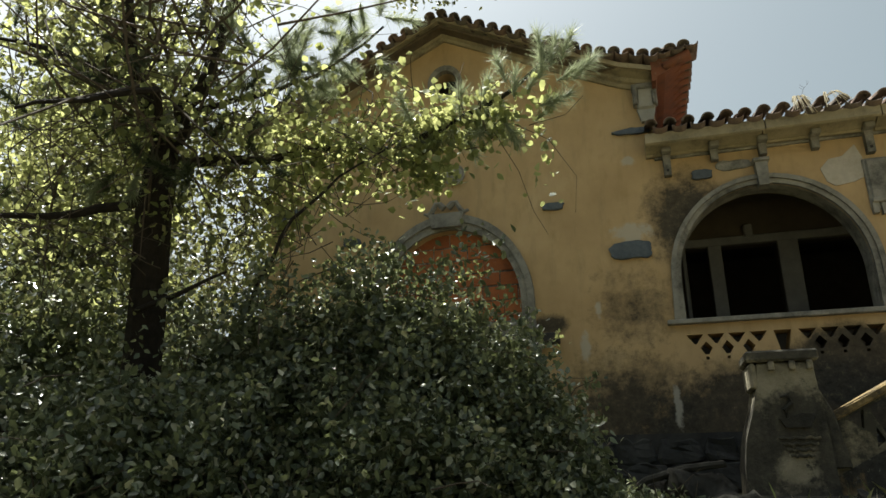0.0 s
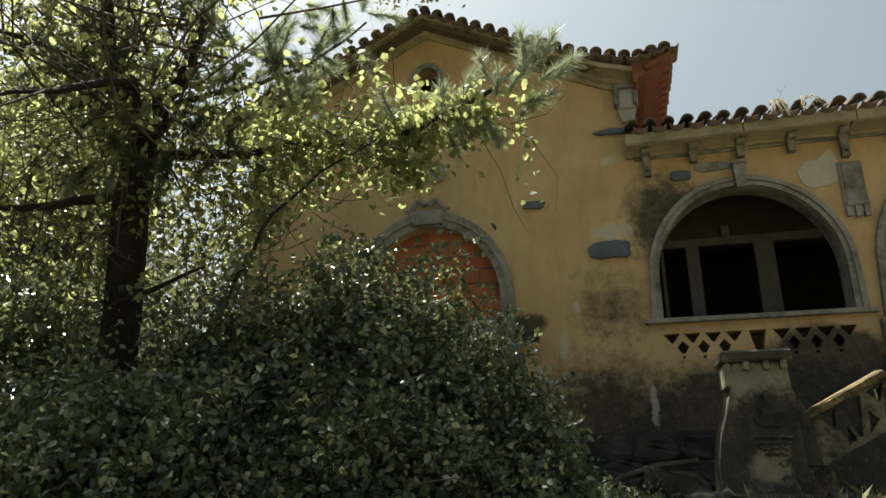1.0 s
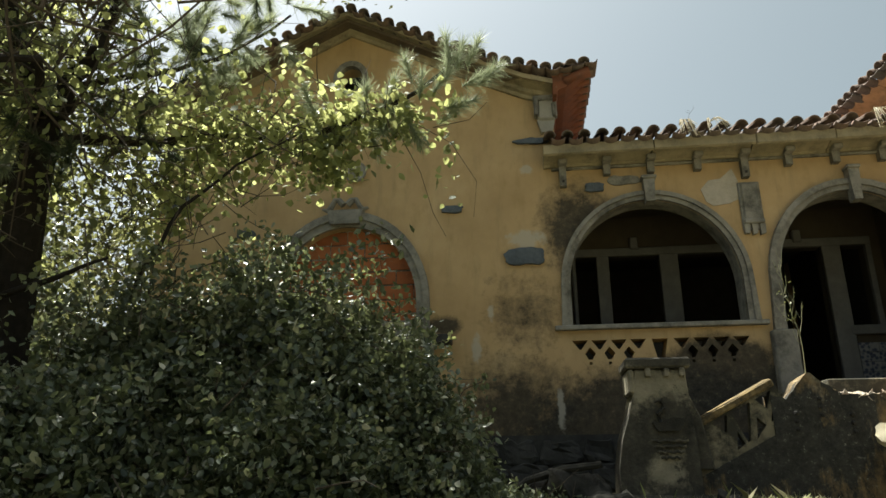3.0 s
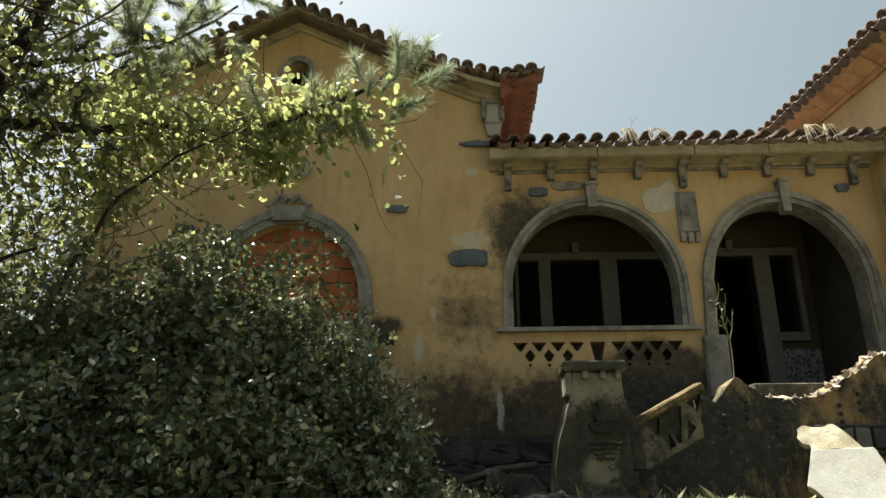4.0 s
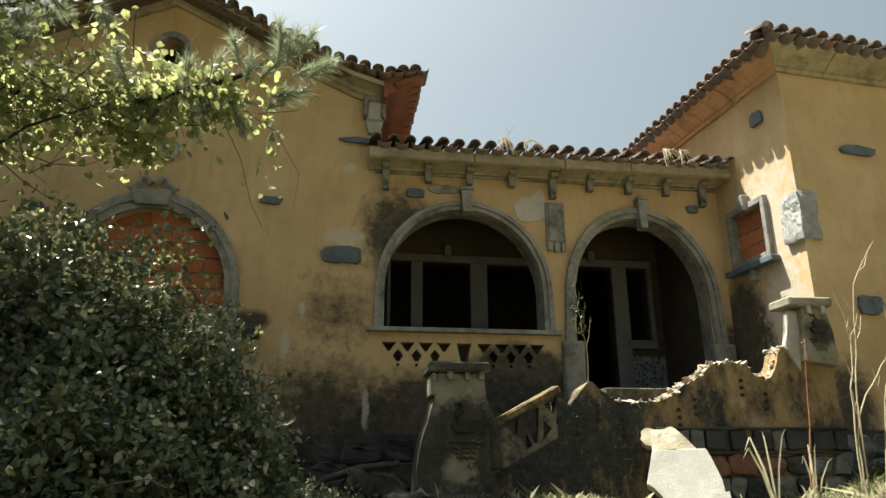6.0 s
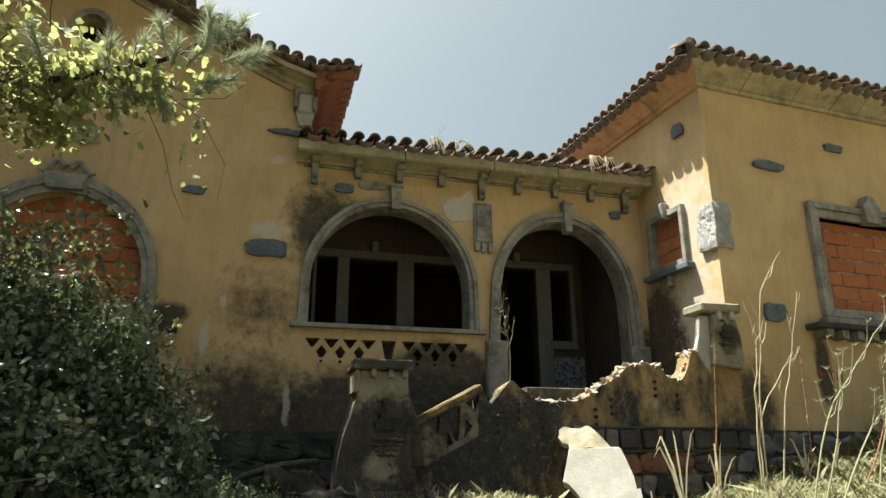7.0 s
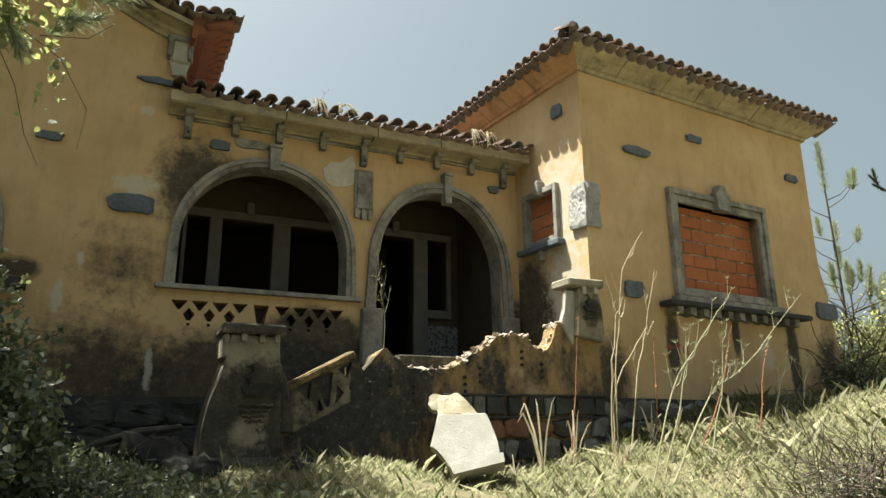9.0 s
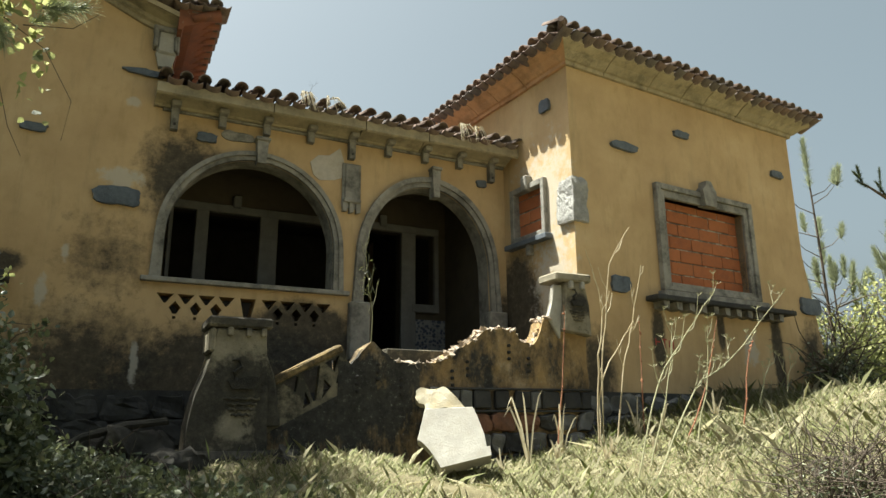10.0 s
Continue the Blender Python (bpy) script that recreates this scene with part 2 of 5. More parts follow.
M_COPING = rock("ochre_stained_coping", (0.15, 0.105, 0.045), (0.30, 0.22, 0.11), (0.035, 0.032, 0.026), 6, 0.95, 0.8, 0.92, (0.42, 0.56))
M_MOSS_STONE = rock("blackened_mossy_stone", (0.022, 0.021, 0.018), (0.06, 0.056, 0.046), (0.014, 0.014, 0.012), 5, 0.8, 1.0)
M_PATCH = rock("pale_cement_patch", (0.42, 0.38, 0.32), (0.56, 0.51, 0.44), (0.33, 0.27, 0.19), 6, 0.5, 0.5)
M_REDSTALK = rock("reddish_dock_stalk", (0.22, 0.09, 0.05), (0.36, 0.18, 0.10), scale=12)


def soil():
    k = Mat("dry_grassy_soil", 0.95, 0.1)
    c = k.ramp(k.noise(1.2, 10, 0.7), [(0.3, (0.10, 0.085, 0.05)), (0.5, (0.20, 0.175, 0.10)), (0.7, (0.33, 0.29, 0.19))])
    c = k.mix(k.math("MULTIPLY", k.grey(k.noise(18, 8, 0.7), 0.5, 0.7), 0.5), c, (0.05, 0.05, 0.025))
    return k.done(c, k.noise(30, 10, 0.8), 1.0, 0.04)


M_SOIL = soil()


# ---- mesh tools ----
def link(name, verts, faces, material, parent=None, label="", smooth=False):
    me = bpy.data.meshes.new(name)
    me.from_pydata([tuple(v) for v in verts], [], faces)
    me.materials.append(material)
    if smooth:
        me.polygons.foreach_set("use_smooth", [True] * len(me.polygons))
    me.update()
    ob = new(name, me)
    ob.parent = parent
    if label:
        ob["label"] = label
    return ob


def part(name, bm, material, parent=None, label="", smooth=False, at=None):
    if at is not None:
        bm.transform(at)
    bmesh.ops.recalc_face_normals(bm, faces=bm.faces)
    me = bpy.data.meshes.new(name)
    bm.to_mesh(me)
    bm.free()
    me.materials.append(material)
    if smooth:
        me.polygons.foreach_set("use_smooth", [True] * len(me.polygons))
    ob = new(name, me)
    ob.parent = parent
    if label:
        ob["label"] = label
    return ob


def box(bm, lo, hi, bevel=0.0, m=None):
    lo, hi = Vector(lo), Vector(hi)
    r = bmesh.ops.create_cube(bm, size=1.0, matrix=(m or Matrix()) @ Matrix.Translation((lo + hi) / 2) @ Matrix.Diagonal((*(hi - lo), 1)))
    if bevel:
        es = list({e for v in r["verts"] for e in v.link_edges})
        bmesh.ops.bevel(bm, geom=es, offset=bevel, segments=1, affect="EDGES")
    return bm


def boxed(lo, hi, bevel=0.0, m=None):
    return box(bmesh.new(), lo, hi, bevel, m)


def prism(bm, loop, y0, y1):
    """A loop of (x, z) drawn out from y0 to y1."""
    a = [bm.verts.new((x, y0, z)) for x, z in loop]
    b = [bm.verts.new((x, y1, z)) for x, z in loop]
    n = len(loop)
    for i in range(n):
        bm.faces.new((a[i], a[(i + 1) % n], b[(i + 1) % n], b[i]))
    bm.faces.new(a[::-1])
    bm.faces.new(b)
    return bm


def band(bm, inner, outer, y0, y1):
    """A bent bar between two open lines of (x, z)."""
    rows = [[bm.verts.new((x, y, z)) for x, z in line] for line, y in ((inner, y0), (outer, y0), (outer, y1), (inner, y1))]
    for i in range(len(inner) - 1):
        for j in range(4):
            k = (j + 1) % 4
            bm.faces.new((rows[j][i], rows[j][i + 1], rows[k][i + 1], rows[k][i]))
    for i in (0, -1):
        bm.faces.new([r[i] for r in rows])
    return bm


def slab_with_holes(outline, holes, y0, y1):
    """A wall of (x, z) outline with openings that go through it."""
    bm = bmesh.new()
    for loop in (outline, *holes):
        vs = [bm.verts.new((x, y0, z)) for x, z in loop]
        for i in range(len(vs)):
            bm.edges.new((vs[i], vs[(i + 1) % len(vs)]))
    bmesh.ops.triangle_fill(bm, use_beauty=True, edges=bm.edges[:])
    r = bmesh.ops.extrude_face_region(bm, geom=bm.faces[:])
    bmesh.ops.translate(bm, vec=(0, y1 - y0, 0), verts=[v for v in r["geom"] if isinstance(v, bmesh.types.BMVert)])
    return bm


def arch(cx, half, spring, rise, bottom, n=24, taper=0.0):
    """An open line up one jamb, over the arch and down the other."""
    pts = [(cx - half - taper, bottom)]
    pts += [(cx - half * math.cos(math.pi * i / n), spring + rise * math.sin(math.pi * i / n)) for i in range(n + 1)]
    return pts + [(cx + half + taper, bottom)]


def sweep(bm, path, profile):
    """profile: (out, up) pairs; path: (point, out direction) pairs."""
    rows = [[bm.verts.new(Vector(p) + Vector(o) * a + Vector((0, 0, b))) for a, b in profile] for p, o in path]
    n = len(profile)
    for r, s in zip(rows, rows[1:]):
        for j in range(n):
            bm.faces.new((r[j], r[(j + 1) % n], s[(j + 1) % n], s[j]))
    bm.faces.new(rows[0])
    bm.faces.new(rows[-1][::-1])
    return bm


def tube(bm, pts, radii, sides=6):
    rings = []
    for i, p in enumerate(pts):
        d = (Vector(pts[min(i + 1, len(pts) - 1)]) - Vector(pts[max(i - 1, 0)])).normalized()
        q = d.to_track_quat("Z", "Y")
        rings.append([bm.verts.new(Vector(p) + q @ Vector((math.cos(2 * math.pi * k / sides) * radii[i], math.sin(2 * math.pi * k / sides) * radii[i], 0))) for k in range(sides)])
    for r, s in zip(rings, rings[1:]):
        for k in range(sides):
            bm.faces.new((r[k], r[(k + 1) % sides], s[(k + 1) % sides], s[k]))
    bm.faces.new(rings[0][::-1])
    bm.faces.new(rings[-1])
    return bm


def roughen(bm, amount, scale, seed=0.0):
    for v in bm.verts:
        v.co += Vector(noise.noise_vector(v.co * scale + Vector((seed, seed * 2, 0)))) * amount
    return bm


def stone(name, lo, hi, material, parent=None, label="", at=None, seed=0.0, cuts=3, amount=0.03):
    """A rough block with worn corners."""
    bm = boxed(lo, hi)
    bmesh.ops.subdivide_edges(bm, edges=bm.edges[:], cuts=cuts, use_grid_fill=True)
    size = min(b - a for a, b in zip(lo, hi))
    c = (Vector(lo) + Vector(hi)) / 2
    half = (Vector(hi) - Vector(lo)) / 2
    for v in bm.verts:
        d = v.co - c
        q = sum(abs(d[i] / half[i]) > 0.95 for i in range(3))
        if q > 1:
            v.co -= d * (0.10 if q == 2 else 0.2)
    roughen(bm, amount, 6.0, seed)
    return part(name, bm, material, parent, label, at=at)


# ---- ground ----
def step(a, b, x):
    t = min(1.0, max(0.0, (x - a) / (b - a)))
    return t * t * (3 - 2 * t)


def ground_z(x, y):
    z = 0.05 + 0.68 * step(-5.2, -1.4, y)
    z += 1.08 * step(4.0, 8.4, x) * step(-7.8, -4.4, y) * (1 - 0.38 * step(-3.8, -2.3, y))
    z -= 0.12 * step(2.2, 2.9, x) * (1 - step(3.8, 4.6, x)) * step(-4.0, -2.6, y)
    far = step(14, 60, math.hypot(x, y + 4))
    return z * (1 - far) + far * 0.2 + 0.05 * noise.noise(Vector((x * 0.7, y * 0.7, 0))) + 0.02 * noise.noise(Vector((x * 3, y * 3, 2)))


def make_ground():
    n = 150
    line = [math.copysign(abs(i / n * 2 - 1) ** 2.6 * 230 + abs(i / n * 2 - 1) * 9, i / n * 2 - 1) for i in range(n + 1)]
    verts = [(x + 2, y - 4, ground_z(x + 2, y - 4)) for y in line for x in line]
    w = n + 1
    faces = [(j * w + i, j * w + i + 1, (j + 1) * w + i + 1, (j + 1) * w + i) for j in range(n) for i in range(n)]
    tagged(link("ground", verts, faces, M_SOIL, smooth=True), "sloping dry soil with patches of dead and green grass", "ground", kind="structure")


make_ground()

# ---- the gabled front and the porch ----
FLOOR, GX = 1.9, -2.88
ARCH_A = arch(1.31, 1.10, 3.35, 1.15, 2.80)
ARCH_A_OUT = arch(1.31, 1.22, 3.35, 1.27, 2.80, taper=0.02)
ARCH_A_MID = arch(1.31, 1.16, 3.35, 1.21, 2.80, taper=0.01)
ARCH_B = arch(3.88, 1.01, 3.30, 1.20, 1.92, taper=0.02)
ARCH_B_MID = arch(3.88, 1.08, 3.30, 1.27, 2.66, taper=0.03)
ARCH_B_OUT = arch(3.88, 1.15, 3.30, 1.35, 2.66, taper=0.04)
ARCH_B_IN = arch(3.88, 1.01, 3.30, 1.20, 2.66, taper=0.02)
ARCH_C = arch(-2.85, 1.00, 3.20, 1.11, 2.92)
ARCH_C_MID = arch(-2.85, 1.09, 3.20, 1.22, 2.82)
ARCH_C_OUT = arch(-2.85, 1.18, 3.20, 1.33, 2.80)
TOP = [(0.0, 7.46), (0.9, 7.02), (1.9, 6.50), (2.6, 6.18), (3.0, 6.06)]
TILES = [(0.0, 7.66), (0.76, 7.28), (1.57, 6.87), (2.26, 6.56), (3.0, 6.36), (3.52, 6.43)]


def lattice_holes(x0, x1, z1, z0):
    """Openings of the cement lattice: upper triangles, lower lozenges and one middle wedge."""
    holes = []
    mid = (x0 + x1) / 2
    holes.append([(mid - 0.10, z1), (mid + 0.10, z1), (mid + 0.045, z1 - 0.26), (mid - 0.045, z1 - 0.26)])
    for side in (-1, 1):
        for i in range(4):
            c = mid + side * (0.27 + i * 0.245)
            holes.append([(c - 0.10, z1), (c + 0.10, z1), (c + 0.012, z1 - 0.12), (c - 0.012, z1 - 0.12)])
            if i < 3:
                d = c + side * 0.1225
                holes.append([(d, z1 - 0.09), (d + 0.07, z1 - 0.17), (d + 0.025, z1 - 0.25), (d - 0.025, z1 - 0.25), (d - 0.07, z1 - 0.17)])
                holes.append([(d - 0.018, z1 - 0.28), (d + 0.018, z1 - 0.28), (d + 0.018, z1 - 0.315), (d - 0.018, z1 - 0.315)])
    return holes


def rounded(cx, cz, rx, rz, n=20):
    return [(cx + rx * math.cos(2 * math.pi * i / n), cz + rz * math.sin(2 * math.pi * i / n)) for i in range(n)]


outline = [(-5.72, 0.2), (5.23, 0.2), (5.23, 5.18), (0.12, 5.18), (0.12, 6.06)]
outline += [(GX + d, z) for d, z in reversed(TOP[:-1])] + [(GX - d, z) for d, z in TOP[1:-1]] + [(-5.72, 6.08)]
facade = part("wall_front", slab_with_holes(outline, [ARCH_A, ARCH_B, ARCH_C, rounded(-2.87, 6.70, 0.19, 0.22), *lattice_holes(0.16, 2.42, 2.61, 2.25)], 0.0, 0.30), M_FACADE)
tagged(facade, "stained yellow plaster front wall with arched openings", "wall", kind="structure")


def trim_arch(name, inner, mid, outer, label, y_out=-0.085):
    root = tagged(new(name), label, "arch trim", kind="structure")
    part("inner_moulding", band(bmesh.new(), inner, mid, -0.05, 0.02), M_TRIM, root)
    part("outer_moulding", band(bmesh.new(), mid, outer, y_out, 0.01), M_TRIM, root)
    return root


trim_a = trim_arch("trim_arch_wide", ARCH_A, ARCH_A_MID, ARCH_A_OUT, "grey moulded stone surround of a wide porch arch")
key = part("keystone", prism(bmesh.new(), [(1.275, 4.44), (1.395, 4.44), (1.41, 4.76), (1.26, 4.76)], -0.15, 0.02), M_TRIM, trim_a)
part("key_cap", boxed((1.235, -0.18, 4.762), (1.435, 0.0, 4.81), 0.01), M_TRIM, key)
part("lining", band(bmesh.new(), arch(1.31, 1.095, 3.35, 1.145, 2.80), arch(1.31, 1.11, 3.35, 1.16, 2.80), 0.02, 0.31), M_TRIM, trim_a)
part("sill", boxed((-0.02, -0.09, 2.74), (2.64, 0.31, 2.80), 0.008), M_TRIM, trim_a)
trim_b = trim_arch("trim_arch_door", ARCH_B_IN, ARCH_B_MID, ARCH_B_OUT, "grey stone surround of the arched porch entrance")
key = part("keystone", prism(bmesh.new(), [(3.90, 4.33), (4.00, 4.33), (4.02, 4.76), (3.88, 4.76)], -0.14, 0.02), M_TRIM, trim_b)
part("key_cap", boxed((3.865, -0.17, 4.762), (4.035, 0.0, 4.81), 0.01), M_TRIM, key)
part("lining", band(bmesh.new(), arch(3.88, 1.005, 3.30, 1.195, 1.92, taper=0.02), arch(3.88, 1.02, 3.30, 1.21, 1.92, taper=0.02), 0.02, 0.31), M_TRIM, trim_b)
for x0, x1 in ((2.64, 2.93), (4.83, 5.14)):
    part("base_block", boxed((x0, -0.13, 1.7), (x1, 0.05, 2.66), 0.015), M_TRIM, trim_b)
trim_c = trim_arch("trim_arch_window", ARCH_C, ARCH_C_MID, ARCH_C_OUT, "grey moulded stone surround of the bricked-up arched window")
sill = part("sill", boxed((-4.28, -0.24, 2.59), (-1.37, 0.02, 2.71), 0.012), M_PLINTH, trim_c)
part("inner_sill", boxed((-3.83, -0.02, 2.86), (-1.87, 0.16, 2.95), 0.012), M_TRIM, trim_c)
part("sill_moulding", boxed((-4.06, -0.14, 2.712), (-1.64, 0.02, 2.82), 0.01), M_TRIM, trim_c)
for x in (-3.9, -3.4, -2.9, -2.4, -1.93, -1.66):
    part("corbel", boxed((x - 0.05, -0.14, 2.48), (x + 0.05, 0.0, 2.59), 0.015), M_TRIM, sill)
crest = bmesh.new()
prism(crest, [(-3.07, 4.33), (-2.65, 4.33), (-2.60, 4.54), (-3.12, 4.54)], -0.13, 0.02)
for side in (-1, 1):
    tube(crest, [(-2.86 + side * (0.03 + 0.30 * t), -0.10, 4.52 + 0.15 * math.sin(math.pi * (1 - t) * 0.55) - 0.05 * math.cos(t * 9)) for t in (0, .2, .4, .6, .8, 1)], [0.05, 0.05, 0.04, 0.04, 0.03, 0.02])
part("crest", crest, M_TRIM, trim_c, "carved scrollwork keystone")
ring = tagged(part("trim_oculus", band(bmesh.new(), [(x, z) for x, z in rounded(-2.87, 6.70, 0.18, 0.21)] + [(-2.69, 6.70)], rounded(-2.87, 6.70, 0.27, 0.30) + [(-2.60, 6.70)], -0.05, 0.05), M_TRIM), "round grey stone ring of a gable vent", "vent trim", kind="structure")
tagged(part("wall_loft", boxed((-3.3, 0.5, 6.3), (-2.4, 0.55, 7.1)), M_DARK), "near-black sheet standing for shade behind the round gable vent", "wall", kind="structure")

medallion = tagged(new("wall_medallion"), "round carved stone medallion set into the yellow wall", "medallion")
disc = bmesh.new()
bmesh.ops.create_cone(disc, cap_ends=True, segments=24, radius1=0.15, radius2=0.14, depth=0.05, matrix=pose(-2.75, -0.02, 5.15, 90))
disc = part("disc", disc, M_PALE, medallion)
rim = bmesh.new()
tube(rim, [(-2.75 + 0.15 * math.cos(a * math.pi / 8), -0.045, 5.15 + 0.15 * math.sin(a * math.pi / 8)) for a in range(17)], [0.018] * 17)
for k in range(5):
    tube(rim, [(-2.83 + 0.035 * k, -0.05, 5.07 + 0.03 * (k % 2)), (-2.80 + 0.03 * k, -0.05, 5.22 - 0.03 * (k % 3))], [0.012, 0.012], 5)
part("relief", rim, M_TRIM, disc)


# clay block infill
def block_wall(name, x0, x1, z0, z1, y, inside, at=None, label="", height=0.205, length=0.50):
    root = tagged(new(name), label, "brick infill", kind="structure")
    bm = boxed((x0, y + 0.012, z0), (x1, y + 0.10, z1))
    part("mortar_bed", bm, M_MORTAR, root, at=at)
    row, z = 0, z0
    while z < z1 - 0.02:
        h = min(height, z1 - z)
        x = x0 - (row % 2) * length * 0.5 + random.uniform(-0.05, 0.02)
        while x < x1:
            a, b = max(x0, x) + 0.004, min(x1, x + length) - random.uniform(0.004, 0.014)
            if b - a > 0.03 and inside((a + b) / 2, z + h / 2):
                dy = random.uniform(-0.006, 0.006)
                lo, hi = (a, y + dy, z + random.uniform(0.010, 0.026)), (b, y + 0.05, z + h - 0.003)
                part("brick", boxed(lo, hi, 0.006), M_BLOCK, root, at=at)
            x += length
        z += h
        row += 1
    return root


block_wall("window_infill_arch", -3.88, -1.82, 2.86, 4.34, 0.14, lambda x, z: True, label="orange hollow clay blocks closing the arched window")


# ---- roof tiles ----
def tile_mesh(length=0.42, r0=0.083, r1=0.070, n=8, thick=0.016, rise=0.95):
    verts, faces = [], []
    for y, r in ((0.0, r0), (length, r1)):
        for rad in (r, r - thick):
            for i in range(n + 1):
                a = math.pi * i / n
                verts.append((-rad * math.cos(a), y, rad * math.sin(a) * rise))
    m = n + 1
    for i in range(n):
        faces.append((i, i + 1, 2 * m + i + 1, 2 * m + i))
        faces.append((m + i + 1, m + i, 3 * m + i, 3 * m + i + 1))
        faces.append((i + 1, i, m + i, m + i + 1))
    me = bpy.data.meshes.new("tile")
    me.from_pydata(verts, [], faces)
    me.materials.append(M_TILE)
    me.polygons.foreach_set("use_smooth", [True] * len(faces))
    return me


TILE = tile_mesh()
PAN = tile_mesh(0.42, 0.094, 0.084, rise=0.5)


def tile_row(parent, a, b, inward, pitch=0.2, slope=0.0, courses=1, over=0.03, group="roof tiles"):
    """Cover and channel tiles along the eave a-b, the barrels running inward and up."""
    a, b, inward = Vector(a), Vector(b), Vector(inward).normalized()
    along = (b - a)
    n = max(1, round(along.length / pitch))
    for c in range(courses):
        for i in range(n + 1):
            p = a + along * (i / n) + inward * (c * 0.36 - over) + Vector((0, 0, c * 0.36 * math.tan(radians(slope)) + 0.065))
            p += Vector((random.uniform(-.012, .012), random.uniform(-.012, .012), random.uniform(-.008, .008)))
            yaw = math.degrees(math.atan2(inward.y, inward.x)) - 90 + random.uniform(-3, 3)
            ob = new("tile", TILE)
            ob.parent = parent
            ob.matrix_world = Matrix.Translation(p) @ pose(0, 0, 0, 0, 0, yaw) @ pose(0, 0, 0, slope + random.uniform(-2, 2), math.degrees(0), 0)
            if i < n:
                q = p + along * (0.5 / n) + inward * -0.01 + Vector((0, 0, -0.036))
                pn = new("channel_tile", PAN)
                pn.parent = parent
                pn.matrix_world = Matrix.Translation(q) @ pose(0, 0, 0, 0, 0, yaw) @ pose(0, 0, 0, slope, 180, 0)


# porch roof
porch_roof = tagged(new("roof_porch"), "low porch roof of weathered clay barrel tiles", "roof", kind="structure")
bm = bmesh.new()
prof = [(-0.36, 5.20), (-0.36, 5.225), (3.0, 6.10), (3.0, 6.05)]
a = [bm.verts.new((-0.02, y, z)) for y, z in prof]
b = [bm.verts.new((5.30, y, z)) for y, z in prof]
for i in range(4):
    bm.faces.new((a[i], a[(i + 1) % 4], b[(i + 1) % 4], b[i]))
bm.faces.new(a), bm.faces.new(b)
part("roof_deck", bm, M_DECK, porch_roof)
tile_row(porch_roof, (0.04, -0.48, 5.225), (5.22, -0.48, 5.225), (0, 1, 0), 0.225, 14, 3)
cornice = [(0, 0.0), (0.06, 0.0), (0.08, 0.03), (0.10, 0.03), (0.26, 0.10), (0.36, 0.10), (0.40, 0.02), (0.43, 0.04), (0.43, 0.17), (0.0, 0.18)]
tagged(part("trim_porch_string", boxed((0.05, -0.04, 5.0), (5.2, 0.01, 5.035), 0.005), M_TRIM), "thin grey string moulding beneath the porch eaves", "trim", kind="structure")


def cast_cornice(name, a, b, out, count, profile, mat, label, at=None, mitre=(0, 0)):
    """A cornice of cast lengths butted with open joints; mitre: how far each end runs on past its corner."""
    root = tagged(new(name), label, "cornice", kind="structure")
    a, b, out = Vector(a), Vector(b), Vector(out)
    along = (b - a).normalized()
    cuts = [0.0] + [(i + random.uniform(-0.18, 0.18)) / count for i in range(1, count)] + [1.0]
    for i, (t0, t1) in enumerate(zip(cuts, cuts[1:])):
        p, q = a.lerp(b, t0), a.lerp(b, t1)
        drop = Vector((0, 0, random.uniform(-0.006, 0.004)))
        p, q = p + drop + along * (0.007 if i else 0), q + drop - along * (0.007 if i < count - 1 else 0)
        po = out - along * (mitre[0] if i == 0 else 0)
        qo = out + along * (mitre[1] if i == count - 1 else 0)
        part("cornice_length", sweep(bmesh.new(), [(p, po), (q, qo)], profile), mat, root, at=at)
    return root


cast_cornice("trim_porch_cornice", (-0.06, 0, 5.04), (5.24, 0, 5.04), (0, -1, 0), 4, cornice, M_CORNICE, "weathered cement eaves moulding of the porch")


def bracket(x, long):
    root = tagged(new("eaves_bracket"), "long drilled grey stone eaves bracket" if long else "short grey stone eaves bracket", "bracket", "eaves brackets")
    z0 = 4.74 if long else 4.88
    body = part("body", prism(bmesh.new(), [(-0.045, z0), (0.045, z0), (0.05, 5.10), (-0.05, 5.10)], -0.10, 0.0), M_TRIM, root)
    part("head", boxed((-0.06, -0.22, 5.03), (0.06, 0.0, 5.10), 0.012), M_TRIM, root)
    if long:
        part("stud", boxed((-0.015, -0.115, z0 + 0.05), (0.015, -0.09, z0 + 0.08)), M_PLINTH, body)
    for ob in root.children:
        ob.matrix_basis = Matrix.Identity(4)
    root.matrix_world = pose(x, 0, 0)


for i, x in enumerate((0.20, 0.80, 1.39, 2.01, 2.62, 3.19, 3.79, 4.38, 4.95)):
    bracket(x, i % 4 == 0)

# porch room behind the arches
def solid(name, lo, hi, mat, label, cat):
    return tagged(part(name, boxed(lo, hi), mat), label, cat, kind="structure")


solid("floor_porch", (0.14, 0.305, 1.75), (5.23, 1.62, FLOOR), M_MOSSY, "dusty cement porch floor", "floor")
solid("ceiling_porch", (0.12, 0.3, 4.85), (5.23, 1.9, 4.93), M_INNER, "porch ceiling plaster coloured dark for shade", "ceiling")
solid("wall_porch_east", (4.96, 0.305, 1.75), (5.03, 1.62, 4.95), M_INNER, "dark sheet added for shade at the porch's east end", "wall")
solid("wall_porch_west", (0.02, 0.3, 1.75), (0.14, 1.62, 5.0), M_INNER, "porch end wall plaster coloured dark for shade", "wall")
